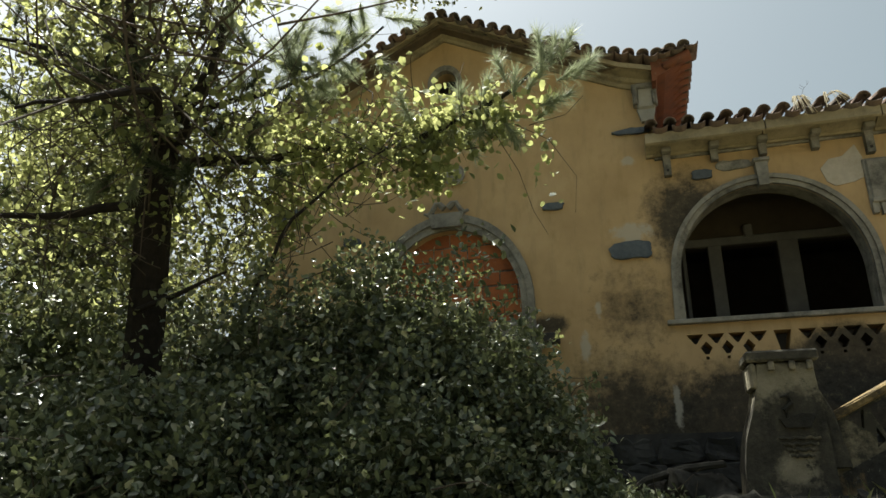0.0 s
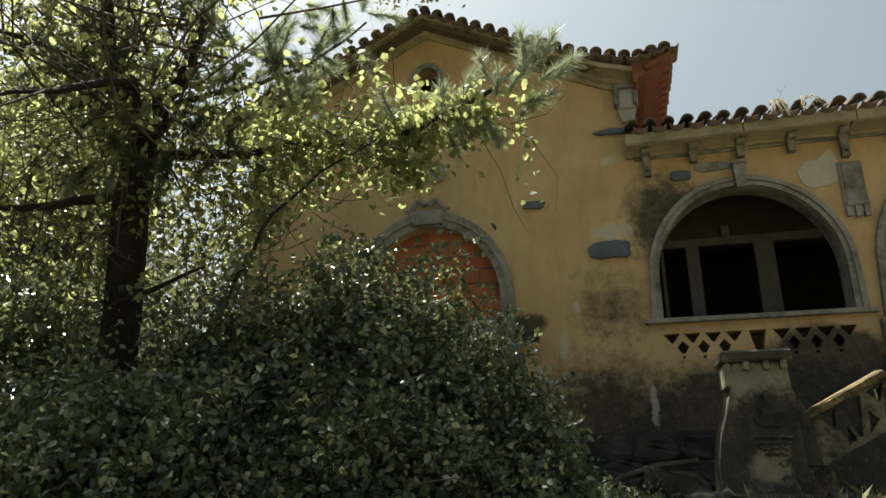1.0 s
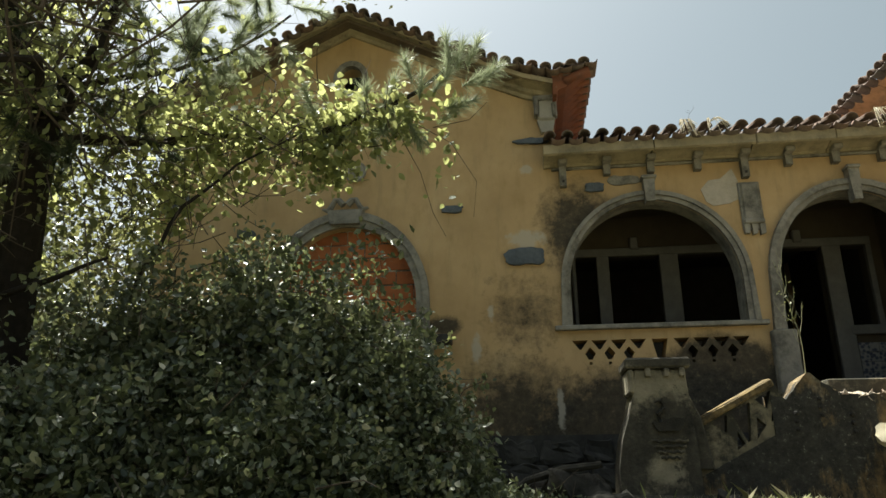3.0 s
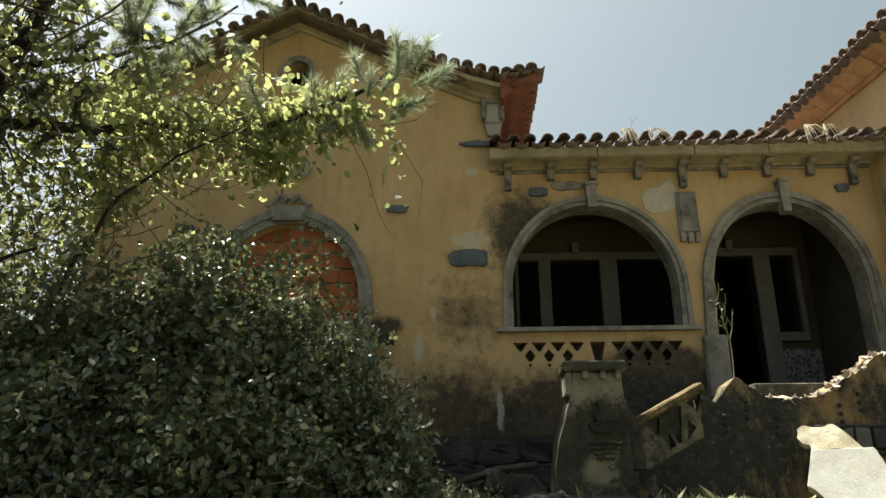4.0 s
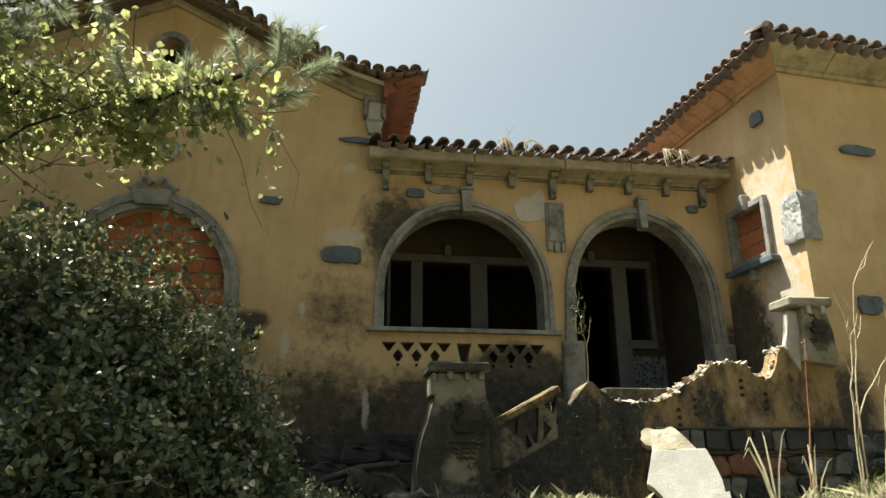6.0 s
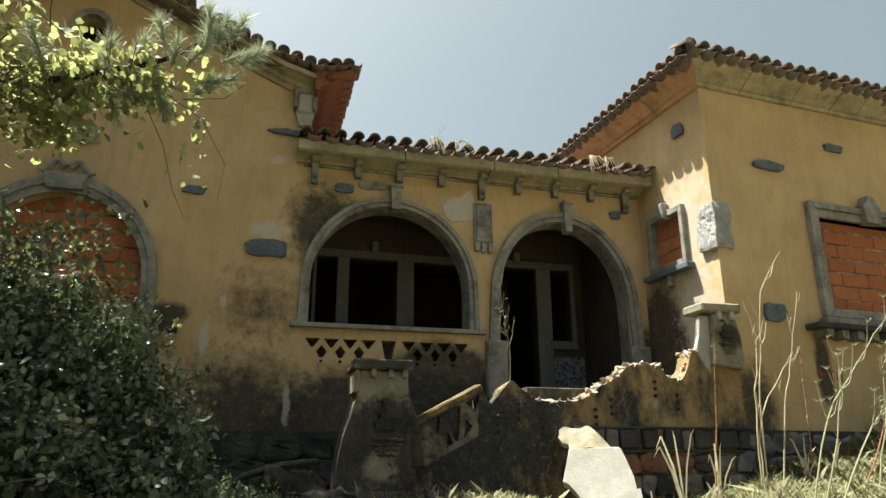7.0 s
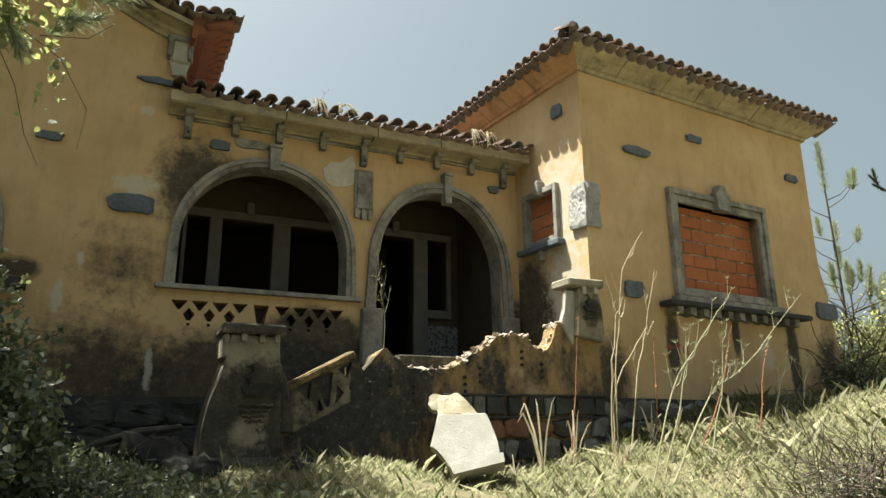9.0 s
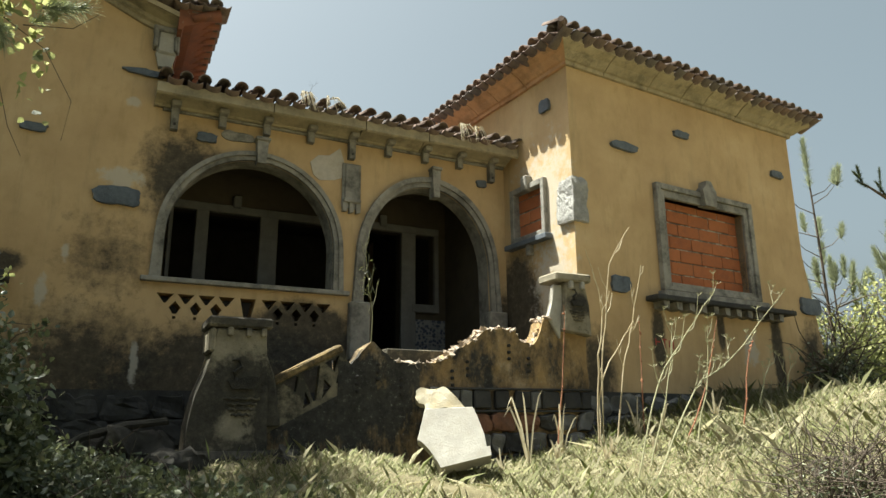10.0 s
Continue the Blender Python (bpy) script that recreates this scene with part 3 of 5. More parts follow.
holes = [[(a, z0), (b, z0), (b, z1), (a, z1)] for a, b, z0, z1 in
         ((0.42, 0.74, 3.0, 4.19), (0.93, 1.70, 3.0, 4.19), (1.98, 2.85, 3.0, 4.19), (3.30, 4.10, 1.92, 4.22), (4.36, 4.72, 3.0, 4.22))]
tagged(part("wall_porch_back", slab_with_holes([(0.12, 1.75), (5.4, 1.75), (5.4, 4.9), (0.12, 4.9)], holes, 1.62, 1.80), M_INNER), "porch back wall plaster coloured dark for shade", "wall", kind="structure")
joinery = tagged(new("window_porch"), "grey timber posts and lintel of the unglazed porch windows", "window frame", kind="structure")
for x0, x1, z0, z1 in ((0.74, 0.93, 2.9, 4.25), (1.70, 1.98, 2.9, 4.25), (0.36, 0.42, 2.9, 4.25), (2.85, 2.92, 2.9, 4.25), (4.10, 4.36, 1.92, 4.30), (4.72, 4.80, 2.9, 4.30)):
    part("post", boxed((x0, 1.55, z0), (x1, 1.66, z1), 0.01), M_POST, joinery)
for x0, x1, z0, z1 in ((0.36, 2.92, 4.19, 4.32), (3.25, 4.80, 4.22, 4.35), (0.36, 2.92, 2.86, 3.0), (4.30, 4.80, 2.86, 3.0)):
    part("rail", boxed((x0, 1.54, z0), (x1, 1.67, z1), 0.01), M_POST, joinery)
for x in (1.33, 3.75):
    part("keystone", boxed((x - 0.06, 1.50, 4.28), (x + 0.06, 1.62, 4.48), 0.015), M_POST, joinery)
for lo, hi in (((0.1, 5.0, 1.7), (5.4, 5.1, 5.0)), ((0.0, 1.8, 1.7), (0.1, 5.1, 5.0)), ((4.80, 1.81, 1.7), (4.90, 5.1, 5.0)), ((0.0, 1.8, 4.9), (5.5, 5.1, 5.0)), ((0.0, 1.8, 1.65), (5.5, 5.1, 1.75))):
    solid("wall_room", lo, hi, M_DARK, "empty room behind the porch, coloured near-black for shade", "wall")

# blue and white tiles beside the door
k = Mat("glazed_pattern_tile", 0.25, 0.5)
g = k.t.nodes.new("ShaderNodeTexVoronoi")
g.inputs["Scale"].default_value = 18
k.t.links.new(k.co, g.inputs[0])
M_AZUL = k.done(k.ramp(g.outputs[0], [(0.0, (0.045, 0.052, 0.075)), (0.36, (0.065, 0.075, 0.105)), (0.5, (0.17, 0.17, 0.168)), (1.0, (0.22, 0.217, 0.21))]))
panel = tagged(new("wall_tile_panel"), "blue and white patterned glazed tiles beside the porch door", "tile panel", kind="structure")
for i in range(4):
    for j in range(5):
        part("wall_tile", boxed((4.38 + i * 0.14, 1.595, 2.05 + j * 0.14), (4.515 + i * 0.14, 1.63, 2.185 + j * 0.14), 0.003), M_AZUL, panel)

# gable roof
gable_roof = tagged(new("roof_gable"), "gabled roof of weathered clay barrel tiles with an upturned eave", "roof", kind="structure")
gc = bmesh.new()
path = [(GX - d, z) for d, z in reversed(TOP)] + [(GX + d, z) for d, z in TOP[1:]]
gcor = [(0, -0.02), (0.05, -0.02), (0.07, 0.03), (0.12, 0.05), (0.14, 0.10), (0.30, 0.14), (0.38, 0.12), (0.38, 0.19), (0.0, 0.19)]
sweep(gc, [((x, 0, z), (0, -1, 0)) for x, z in path], gcor)
tagged(part("trim_gable_cornice", gc, M_CORNICE), "weathered cement moulding following the gable", "cornice", kind="structure")
for side in (-1, 1):
    deck = bmesh.new()
    pr = [(GX + side * d, z - 0.09) for d, z in TILES]
    pr += [(x, z - 0.05) for x, z in reversed(pr)]
    prism(deck, pr, -0.30, 7.0)
    part("roof_deck", deck, M_DECK, gable_roof)
    line = [(GX + side * d, z) for d, z in TILES]
    for (xa, za), (xb, zb) in zip(line, line[1:]):
        n = max(1, round(abs(xb - xa) / 0.185))
        for i in range(n):
            t = (i + 0.5) / n
            lean = math.degrees(math.atan2(zb - za, xb - xa)) if side > 0 else math.degrees(math.atan2(za - zb, xa - xb))
            for mesh, nm, dx, dz, flip in ((TILE, "tile", 0.0, -0.005, 0), (PAN, "channel_tile", 0.1 * side, -0.005, 180)):
                ob = new(nm, mesh)
                ob.parent = gable_roof
                ob.matrix_world = pose(xa + (xb - xa) * t + dx, -0.50 + random.uniform(-.015, .015), za + (zb - za) * t + dz + (zb - za) / (xb - xa) * dx, 0, -lean * 0.6 + flip, random.uniform(-3, 3))
    ex = GX + side * 3.50
    tile_row(gable_roof, (ex, -0.40, 6.315), (ex, 4.6, 6.315), (-side, 0, 0), 0.2, 4, 1, 0.05)
tagged(part("wall_gable_east", boxed((0.0, 0.302, 4.9), (0.12, 7.0, 6.2)), M_FACADE), "yellow plaster side wall above the porch roof", "wall", kind="structure")
tagged(part("wall_gable_west", boxed((-5.72, 0.302, 0.2), (-5.55, 7.0, 6.2)), M_FACADE), "yellow plaster side wall of the gabled front", "wall", kind="structure")
tagged(part("trim_gable_soffit", sweep(bmesh.new(), [((0.12, -0.36, 6.02), (1, 0, 0)), ((0.12, 6.9, 6.02), (1, 0, 0))], [(0, 0), (0.05, 0), (0.07, 0.06), (0.18, 0.10), (0.40, 0.24), (0.46, 0.26), (0.46, 0.32), (0, 0.32)]), M_TILE_IN), "orange painted eaves soffit of the gable", "soffit", kind="structure")
eave_ribs = tagged(new("trim_gable_eave"), "red clay tile undersides along the gable eave", "eave", kind="structure")
for i in range(24):
    y = -0.36 + i * 0.205
    part("eave_tile", tube(bmesh.new(), [(0.28, y, 6.20), (0.44, y + 0.01, 6.28), (0.63, y, 6.335)], [0.055, 0.07, 0.085], 8), M_TILE_IN, eave_ribs, smooth=True)
console = tagged(new("gable_console"), "pale flaking stone console at the foot of the gable", "console")
part("block", roughen(boxed((-0.10, -0.12, 5.76), (0.15, 0.0, 6.10), 0.03), 0.02, 7), M_PALE, console)
part("flute", boxed((-0.15, -0.16, 5.82), (-0.09, 0.0, 6.10), 0.015), M_TRIM, console)
part("flaked_edge", roughen(boxed((0.10, -0.15, 5.80), (0.18, 0.0, 6.02), 0.02), 0.03, 9), M_TRIM, console)
part("cap", boxed((-0.16, -0.15, 6.06), (0.19, 0.0, 6.14), 0.015), M_TRIM, console)
part("drop", prism(bmesh.new(), [(-0.06, 5.58), (0.10, 5.60), (0.14, 5.78), (-0.11, 5.78)], -0.08, 0.0), M_PALE, console)

# ---- the side wing, turned a little from the front ----
WING = pose(5.355, -1.60, 0, 0, 0, 4.96)
WL, WT = 5.33, 6.14
win_out, win_in = (1.62, 3.92, 2.92, 4.59), (1.82, 3.72, 3.05, 4.38)
rect = lambda q: [(q[0], q[2]), (q[1], q[2]), (q[1], q[3]), (q[0], q[3])]
front = slab_with_holes([(0, 0.2), (5.75, 0.2), (5.62, 2.2), (5.45, 3.2), (WL, 3.9), (WL, WT), (0, WT)], [rect(win_in)], 0.0, 0.28)
tagged(part("wall_wing_front", front, M_WING, at=WING), "sun-faded ochre plaster front wall of the wing", "wall", kind="structure")
side = slab_with_holes([(-6.5, 0.2), (-0.282, 0.2), (-0.282, WT), (-6.5, WT)], [[(-1.30, 3.76), (-0.62, 3.76), (-0.62, 4.48), (-1.30, 4.48)]], 0.0, 0.25)
bmw = side
bmw.transform(pose(0, 0, 0, 0, 0, -90))
tagged(part("wall_wing_side", bmw, M_WING, at=WING), "sunlit yellow plaster side wall of the wing", "wall", kind="structure")
tagged(part("wall_wing_east", boxed((WL - 0.25, 0.282, 0.2), (WL, 6.5, WT)), M_WING, at=WING), "ochre plaster end wall of the wing", "wall", kind="structure")
tagged(part("wall_wing_back", boxed((0, 6.5, 0.2), (WL, 6.75, WT)), M_WING, at=WING), "ochre plaster back wall of the wing", "wall", kind="structure")
tagged(part("ceiling_wing", boxed((0.26, 0.29, 5.9), (WL - 0.26, 6.49, 6.0)), M_DARK, at=WING), "ceiling inside the closed wing, coloured near-black for shade", "ceiling", kind="structure")
# window of the wing front
wwin = tagged(new("window_wing"), "bricked-up window with a grey moulded stone frame", "window", kind="structure")
def frame_bars(parent, o, i, y0, y1, mat, at):
    part("jamb", boxed((o[0], y0, o[2]), (i[0], y1, o[3]), 0.008), mat, parent, at=at)
    part("jamb", boxed((i[1], y0, o[2]), (o[1], y1, o[3]), 0.008), mat, parent, at=at)
    part("lintel", boxed((i[0], y0, i[3]), (i[1], y1, o[3]), 0.008), mat, parent, at=at)
    part("bottom_rail", boxed((i[0], y0, o[2]), (i[1], y1, i[2]), 0.008), mat, parent, at=at)
mid = (1.72, 3.82, 2.98, 4.50)
frame_bars(wwin, win_out, mid, -0.09, 0.0, M_TRIM, WING)
frame_bars(wwin, mid, win_in, -0.055, 0.2, M_TRIM, WING)
part("keystone", prism(bmesh.new(), [(2.66, 4.36), (2.92, 4.36), (2.95, 4.62), (2.88, 4.70), (2.84, 4.78), (2.72, 4.78), (2.70, 4.70), (2.62, 4.62)], -0.15, 0.0), M_TRIM, wwin, "carved keystone", at=WING)
sill = part("sill", boxed((1.28, -0.26, 2.72), (4.55, 0.0, 2.80), 0.015), M_PLINTH, wwin, "blackened stone sill", at=WING)
part("sill_moulding", boxed((1.55, -0.16, 2.80), (4.0, 0.0, 2.90), 0.015), M_TRIM, wwin, at=WING)
for i in range(11):
    x = 1.50 + i * 0.27
    part("corbel", prism(bmesh.new(), [(x - 0.05, 2.62), (x + 0.05, 2.60), (x + 0.06, 2.72), (x - 0.06, 2.72)], -0.20, 0.0), M_TRIM, sill, at=WING)
block_wall("window_infill_wing", 1.80, 3.74, 3.02, 4.40, 0.12, lambda x, z: True, WING, "orange hollow clay blocks closing the wing window")
# small window of the side wall
swin = tagged(new("window_wing_side"), "small bricked-up side window with a stone frame", "window", kind="structure")
SW = WING @ pose(0, 0, 0, 0, 0, -90)
frame_bars(swin, (-1.38, -0.55, 3.68, 4.56), (-1.29, -0.63, 3.77, 4.47), -0.07, 0.12, M_TRIM, SW)
part("sill", boxed((-1.46, -0.14, 3.60), (-0.46, 0.0, 3.68), 0.01), M_SLATE, swin, at=SW)
part("corbel", boxed((-0.98, -0.10, 3.44), (-0.90, 0.0, 3.60), 0.01), M_TRIM, swin, at=SW)
part("keystone", boxed((-1.02, -0.13, 4.44), (-0.88, 0.0, 4.68), 0.015), M_TRIM, swin, at=SW)
block_wall("window_infill_side", -1.30, -0.62, 3.76, 4.48, 0.05, lambda x, z: True, SW, "orange hollow clay blocks closing the side window")

# roof of the wing
wing_roof = tagged(new("roof_wing"), "hipped roof of weathered clay barrel tiles on the wing", "roof", kind="structure")
def hip(o, z, zr):
    bm = bmesh.new()
    c = [bm.verts.new(p) for p in ((-o, -o, z), (WL + o, -o, z), (WL + o, 6.75 + o, z), (-o, 6.75 + o, z))]
    r = [bm.verts.new((WL / 2, WL / 2, zr)), bm.verts.new((WL / 2, 6.75 - WL / 2 + 0.6, zr))]
    for f in ((c[0], c[1], r[0]), (c[1], c[2], r[1], r[0]), (c[2], c[3], r[1]), (c[3], c[0], r[0], r[1]), (c[3], c[2], c[1], c[0])):
        bm.faces.new(f)
    return bm
part("roof_deck", hip(0.34, 6.395, 7.5), M_DECK, wing_roof, at=WING)
wprof = [(0, 0.0), (0.05, 0.0), (0.06, 0.05), (0.10, 0.06), (0.20, 0.14), (0.33, 0.20), (0.35, 0.27), (0.0, 0.27)]


WZ = WT - 0.02
cast_cornice("trim_wing_cornice_side", (0, 6.75, WZ), (0, 0, WZ), (-1, 0, 0), 9, wprof, M_SOFFIT, "wing eaves moulding coloured orange for bounced light", WING, (1, 1))
cast_cornice("trim_wing_cornice", (0, 0, WZ), (WL, 0, WZ), (0, -1, 0), 7, wprof, M_CORNICE, "weathered cement eaves moulding of the wing", WING, (1, 1))
cast_cornice("trim_wing_cornice_east", (WL, 0, WZ), (WL, 6.75, WZ), (1, 0, 0), 9, wprof, M_CORNICE, "weathered cement eaves moulding of the wing end", WING, (1, 1))
def wing_row(a, b, inward, slope, courses):
    a, b = WING @ Vector(a), WING @ Vector(b)
    tile_row(wing_roof, a, b, WING.to_3x3() @ Vector(inward), 0.212, slope, courses, 0.04)
wing_row((-0.42, -0.42, 6.385), (WL + 0.42, -0.42, 6.385), (0, 1, 0), 18, 1)
wing_row((-0.42, -0.21, 6.385), (-0.42, 6.5, 6.385), (1, 0, 0), 18, 1)
wing_row((WL + 0.42, -0.21, 6.385), (WL + 0.42, 6.5, 6.385), (-1, 0, 0), 18, 1)
hp = bmesh.new()
tube(hp, [WING @ Vector((-0.50, -0.50, 6.47)), WING @ Vector((-0.3, -0.3, 6.46)), WING @ Vector((0.6, 0.6, 6.74)), WING @ Vector((2.6, 2.6, 7.50))], [0.045, 0.075, 0.09, 0.09], 10)
part("hip_ridge", hp, M_TILE, wing_roof, "clay hip ridge tiles")

# ---- plinth ----
for nm, lo, hi, at in (("plinth_front", (-5.76, -0.05, 0.1), (5.3, 0.0, 1.43), None), ("plinth_wing", (-0.05, -0.05, 0.1), (5.8, 0.0, 1.42), WING), ("plinth_wing_side", (-0.05, 0.0, 0.1), (0.0, 1.58, 1.42), WING)):
    tagged(part(nm, roughen(boxed(lo, hi), 0.0, 1), M_PLINTH, at=at), "stone plinth course coloured dark for deep shade", "plinth", kind="structure")

# the tile barrels further up the roofs
def barrels(name, strips, parent, width=0.2, n=6):
    verts, faces = [], []
    for pts, across in strips:
        base = len(verts)
        for p in pts:
            for i in range(n + 1):
                a = math.pi * i / n
                verts.append(Vector(p) + Vector(across) * (-0.5 * width * math.cos(a)) + Vector((0, 0, 0.085 * math.sin(a))))
        for j in range(len(pts) - 1):
            for i in range(n):
                q = base + j * (n + 1) + i
                faces.append((q, q + 1, q + n + 2, q + n + 1))
    return tagged(link(name, verts, faces, M_TILE, parent, smooth=True), kind="stuff")


strips = []
for i in range(24):
    x = 0.04 + i * 5.18 / 23
    strips.append(([(x, 0.40 + t * 2.6, 5.47 + t * 2.6 * 0.26) for t in (0, 0.5, 1)], (1, 0, 0)))
barrels("upper_tiles", strips, porch_roof)
strips = []
for side in (-1, 1):
    for i in range(36):
        y = -0.05 + i * 0.2
        strips.append(([(GX + side * d, y, z - 0.03) for d, z in TILES[:-1]], (0, 1, 0)))
barrels("upper_tiles", strips, gable_roof)
strips = []
W2, D2, RISE = WL + 0.84, 6.75 + 0.84, 1.1 / (WL / 2 + 0.42)
turn = WING.to_3x3()
for count, span, fn, across in ((29, W2, lambda s, d: (-0.42 + s, -0.42 + d, 6.42 + d * RISE), (1, 0, 0)),
                                (36, D2, lambda s, d: (-0.42 + d, -0.42 + s, 6.42 + d * RISE), (0, 1, 0)),
                                (36, D2, lambda s, d: (WL + 0.42 - d, -0.42 + s, 6.42 + d * RISE), (0, 1, 0))):
    for i in range(1, count):
        s0 = i * span / count
        reach = min(s0, span - s0, W2 / 2)
        if reach > 0.45:
            strips.append(([WING @ Vector(fn(s0, d)) for d in (0.36, reach)], turn @ Vector(across)))
barrels("upper_tiles", strips, wing_roof)

# ---- stones showing through the plaster ----
def wall_stone(x0, x1, z0, z1, mat, label, at=None, deep=0.05, seed=0.0):
    n = 12
    cx, cz, rx, rz = (x0 + x1) / 2, (z0 + z1) / 2, (x1 - x0) / 2, (z1 - z0) / 2
    loop = []
    for i in range(n * 2):
        a = math.pi * i / n
        c, s = math.cos(a), math.sin(a)
        q = (abs(c) ** 4 + abs(s) ** 4) ** -0.25
        q *= 1 + 0.22 * noise.noise(Vector((c * 1.6 + seed, s * 1.6, seed))) + 0.10 * noise.noise(Vector((c * 5 + seed, s * 5, seed)))
        loop.append((cx + rx * c * q, cz + rz * s * q))
    bm = prism(bmesh.new(), loop, -deep, 0.02)
    bmesh.ops.inset_region(bm, faces=[f for f in bm.faces if len(f.verts) > 6 and f.calc_center_median().y < -deep * 0.9], thickness=0.02, depth=0.012)
    roughen(bm, 0.012, 9, seed)
    return tagged(part("wall_stone", bm, mat, at=at), label, "stone")


SL = "rough blue-grey slate stone set in the plaster"
for i, (x0, x1, z0, z1) in enumerate(((-0.63, -0.08, 3.66, 3.88), (-1.50, -1.20, 4.45, 4.55), (-0.46, 0.04, 5.44, 5.52), (-4.44, -4.19, 4.21, 4.33), (-5.68, -5.20, 4.66, 4.93), (4.70, 4.88, 4.64, 4.76), (0.50, 0.74, 4.66, 4.78))):
    wall_stone(x0, x1, z0, z1, M_SLATE, SL, seed=i * 3.1)
wall_stone(0.82, 1.24, 4.74, 4.88, M_TRIM, "bare grey stone showing through fallen plaster", deep=0.02, seed=9)
bm = prism(bmesh.new(), [(2.03, 4.62), (2.14, 4.74), (2.30, 4.76), (2.46, 4.90), (2.52, 4.72), (2.52, 4.46), (2.38, 4.40), (2.17, 4.37), (2.08, 4.44)], -0.012, 0.01)
tagged(part("plaster_patch", bm, M_PATCH), "pale cement repair patch on the yellow wall", "plaster patch")
for i, (x0, x1, z0, z1) in enumerate(((0.77, 1.32, 5.00, 5.12), (2.20, 2.55, 5.48, 5.60), (4.70, 5.02, 5.24, 5.38), (0.60, 0.96, 2.80, 3.04), (5.08, 5.62, 2.82, 3.12))):
    wall_stone(x0, x1, z0, z1, M_SLATE, SL, WING, seed=20 + i * 2.7)
wall_stone(-0.62, -0.38, 5.58, 5.78, M_SLATE, SL, SW, 0.04, 33)
quoin = tagged(new("corner_stone"), "rough pale stone exposed at the wing's corner", "stone")
bm = boxed((-0.045, -0.05, 3.74), (0.23, 0.30, 4.39))
bmesh.ops.subdivide_edges(bm, edges=bm.edges[:], cuts=13, use_grid_fill=True)
for v in bm.verts:
    k = 1 - 0.22 * max(0, (v.co.z - 4.22) / 0.17) ** 2 + 0.08 * (4.06 - v.co.z)
    v.co.x, v.co.y = 0.09 + (v.co.x - 0.09) * k, 0.12 + (v.co.y - 0.12) * k
roughen(roughen(roughen(bm, 0.03, 3, 2.0), 0.014, 15, 5.0), 0.010, 40, 1.0)
part("stone_block", bm, M_QUOIN, quoin, at=WING)

plaque = tagged(new("wall_plaque"), "grey stone wall plaque with carved drops", "plaque")
part("panel", boxed((2.53, -0.07, 4.12), (2.75, 0.0, 4.66), 0.015), M_TRIM, plaque)
part("back_plate", boxed((2.50, -0.04, 4.00), (2.78, 0.0, 4.68), 0.01), M_TRIM, plaque)
part("ledge", boxed((2.51, -0.10, 4.08), (2.77, 0.0, 4.14), 0.012), M_TRIM, plaque)
for x in (2.54, 2.64, 2.74):
    part("drop", prism(bmesh.new(), [(x - 0.03, 3.95 - 0.02 * (x > 2.6)), (x + 0.03, 3.95), (x + 0.035, 4.08), (x - 0.035, 4.08)], -0.07, 0.0), M_TRIM, plaque)

# plinth stones near the entrance and the wing
for k, (at, x0, x1, y) in enumerate(((None, -1.2, 2.8, -0.05), (WING, 0.0, 5.7, -0.05))):
    root = tagged(new("plinth_stones"), "rubble stones of the plinth, some coloured dark for shade", "stonework", kind="structure")
    for row in range(3):
        x = x0
        while x < x1:
            w = random.uniform(0.3, 0.6)
            jog = random.uniform(-0.05, 0.05) if row else 0
            stone("stone", (x + 0.012, y - 0.05, 0.50 + row * 0.30 + jog), (min(x + w, x1) - 0.012, y + 0.03, min(1.40, 0.775 + row * 0.30 + jog)), M_FIELD if at else M_PLINTH, root, at=at, seed=x + row, cuts=3, amount=0.07)
            x += w

# ---- pillars, parapet and fallen slab ----
def swan_relief(parent, x, y, z, s, at=None):
    bm = bmesh.new()
    prism(bm, [(x - 0.13 * s, z + 0.02 * s), (x - 0.09 * s, z - 0.05 * s), (x + 0.09 * s, z - 0.05 * s), (x + 0.15 * s, z + 0.05 * s), (x + 0.04 * s, z + 0.06 * s), (x - 0.05 * s, z + 0.03 * s)], y - 0.035, y + 0.01)
    tube(bm, [(x - 0.06 * s, y - 0.02, z + 0.02 * s), (x - 0.08 * s, y - 0.02, z + 0.09 * s), (x - 0.02 * s, y - 0.02, z + 0.14 * s), (x - 0.05 * s, y - 0.02, z + 0.20 * s), (x - 0.10 * s, y - 0.02, z + 0.19 * s)], [0.022 * s, 0.02 * s, 0.018 * s, 0.018 * s, 0.008 * s])
    part("bird_relief", bm, M_MOSS_STONE, parent, "dark carved bird", at=at)
    for i in range(4):
        bm = bmesh.new()
        w = (0.15 - 0.022 * i) * s
        n = 9
        tube(bm, [(x + w * (2 * t / (n - 1) - 1), y - 0.012, z - (0.13 + 0.045 * i) * s + 0.008 * s * math.sin(t * 2.4)) for t in range(n)], [0.011 * s] * n, 5)
        part("wave_relief", bm, M_MOSSY, parent, at=at)


def pillar_block(loop_front, y0, y1):
    bm = prism(bmesh.new(), loop_front, y0, y1)
    bmesh.ops.bevel(bm, geom=bm.edges[:], offset=0.015, segments=1, affect="EDGES")
    return bm


pillar = tagged(new("gate_pillar"), "squat lichened cement pillar with a bird relief and cap slab", "pillar", "stair pillars")
shaft = part("shaft", pillar_block([(0.41, 0.55), (1.21, 0.55), (1.18, 1.00), (1.17, 1.30), (1.15, 1.62), (1.13, 1.96), (0.64, 1.96), (0.63, 1.74), (0.57, 1.54), (0.48, 1.29), (0.43, 1.02)], -1.95, -1.50), M_PILLAR, pillar)
cap = part("cap", roughen(boxed((0.55, -2.0, 1.965), (1.19, -1.47, 2.07), 0.02), 0.012, 6), M_PILLAR, pillar)
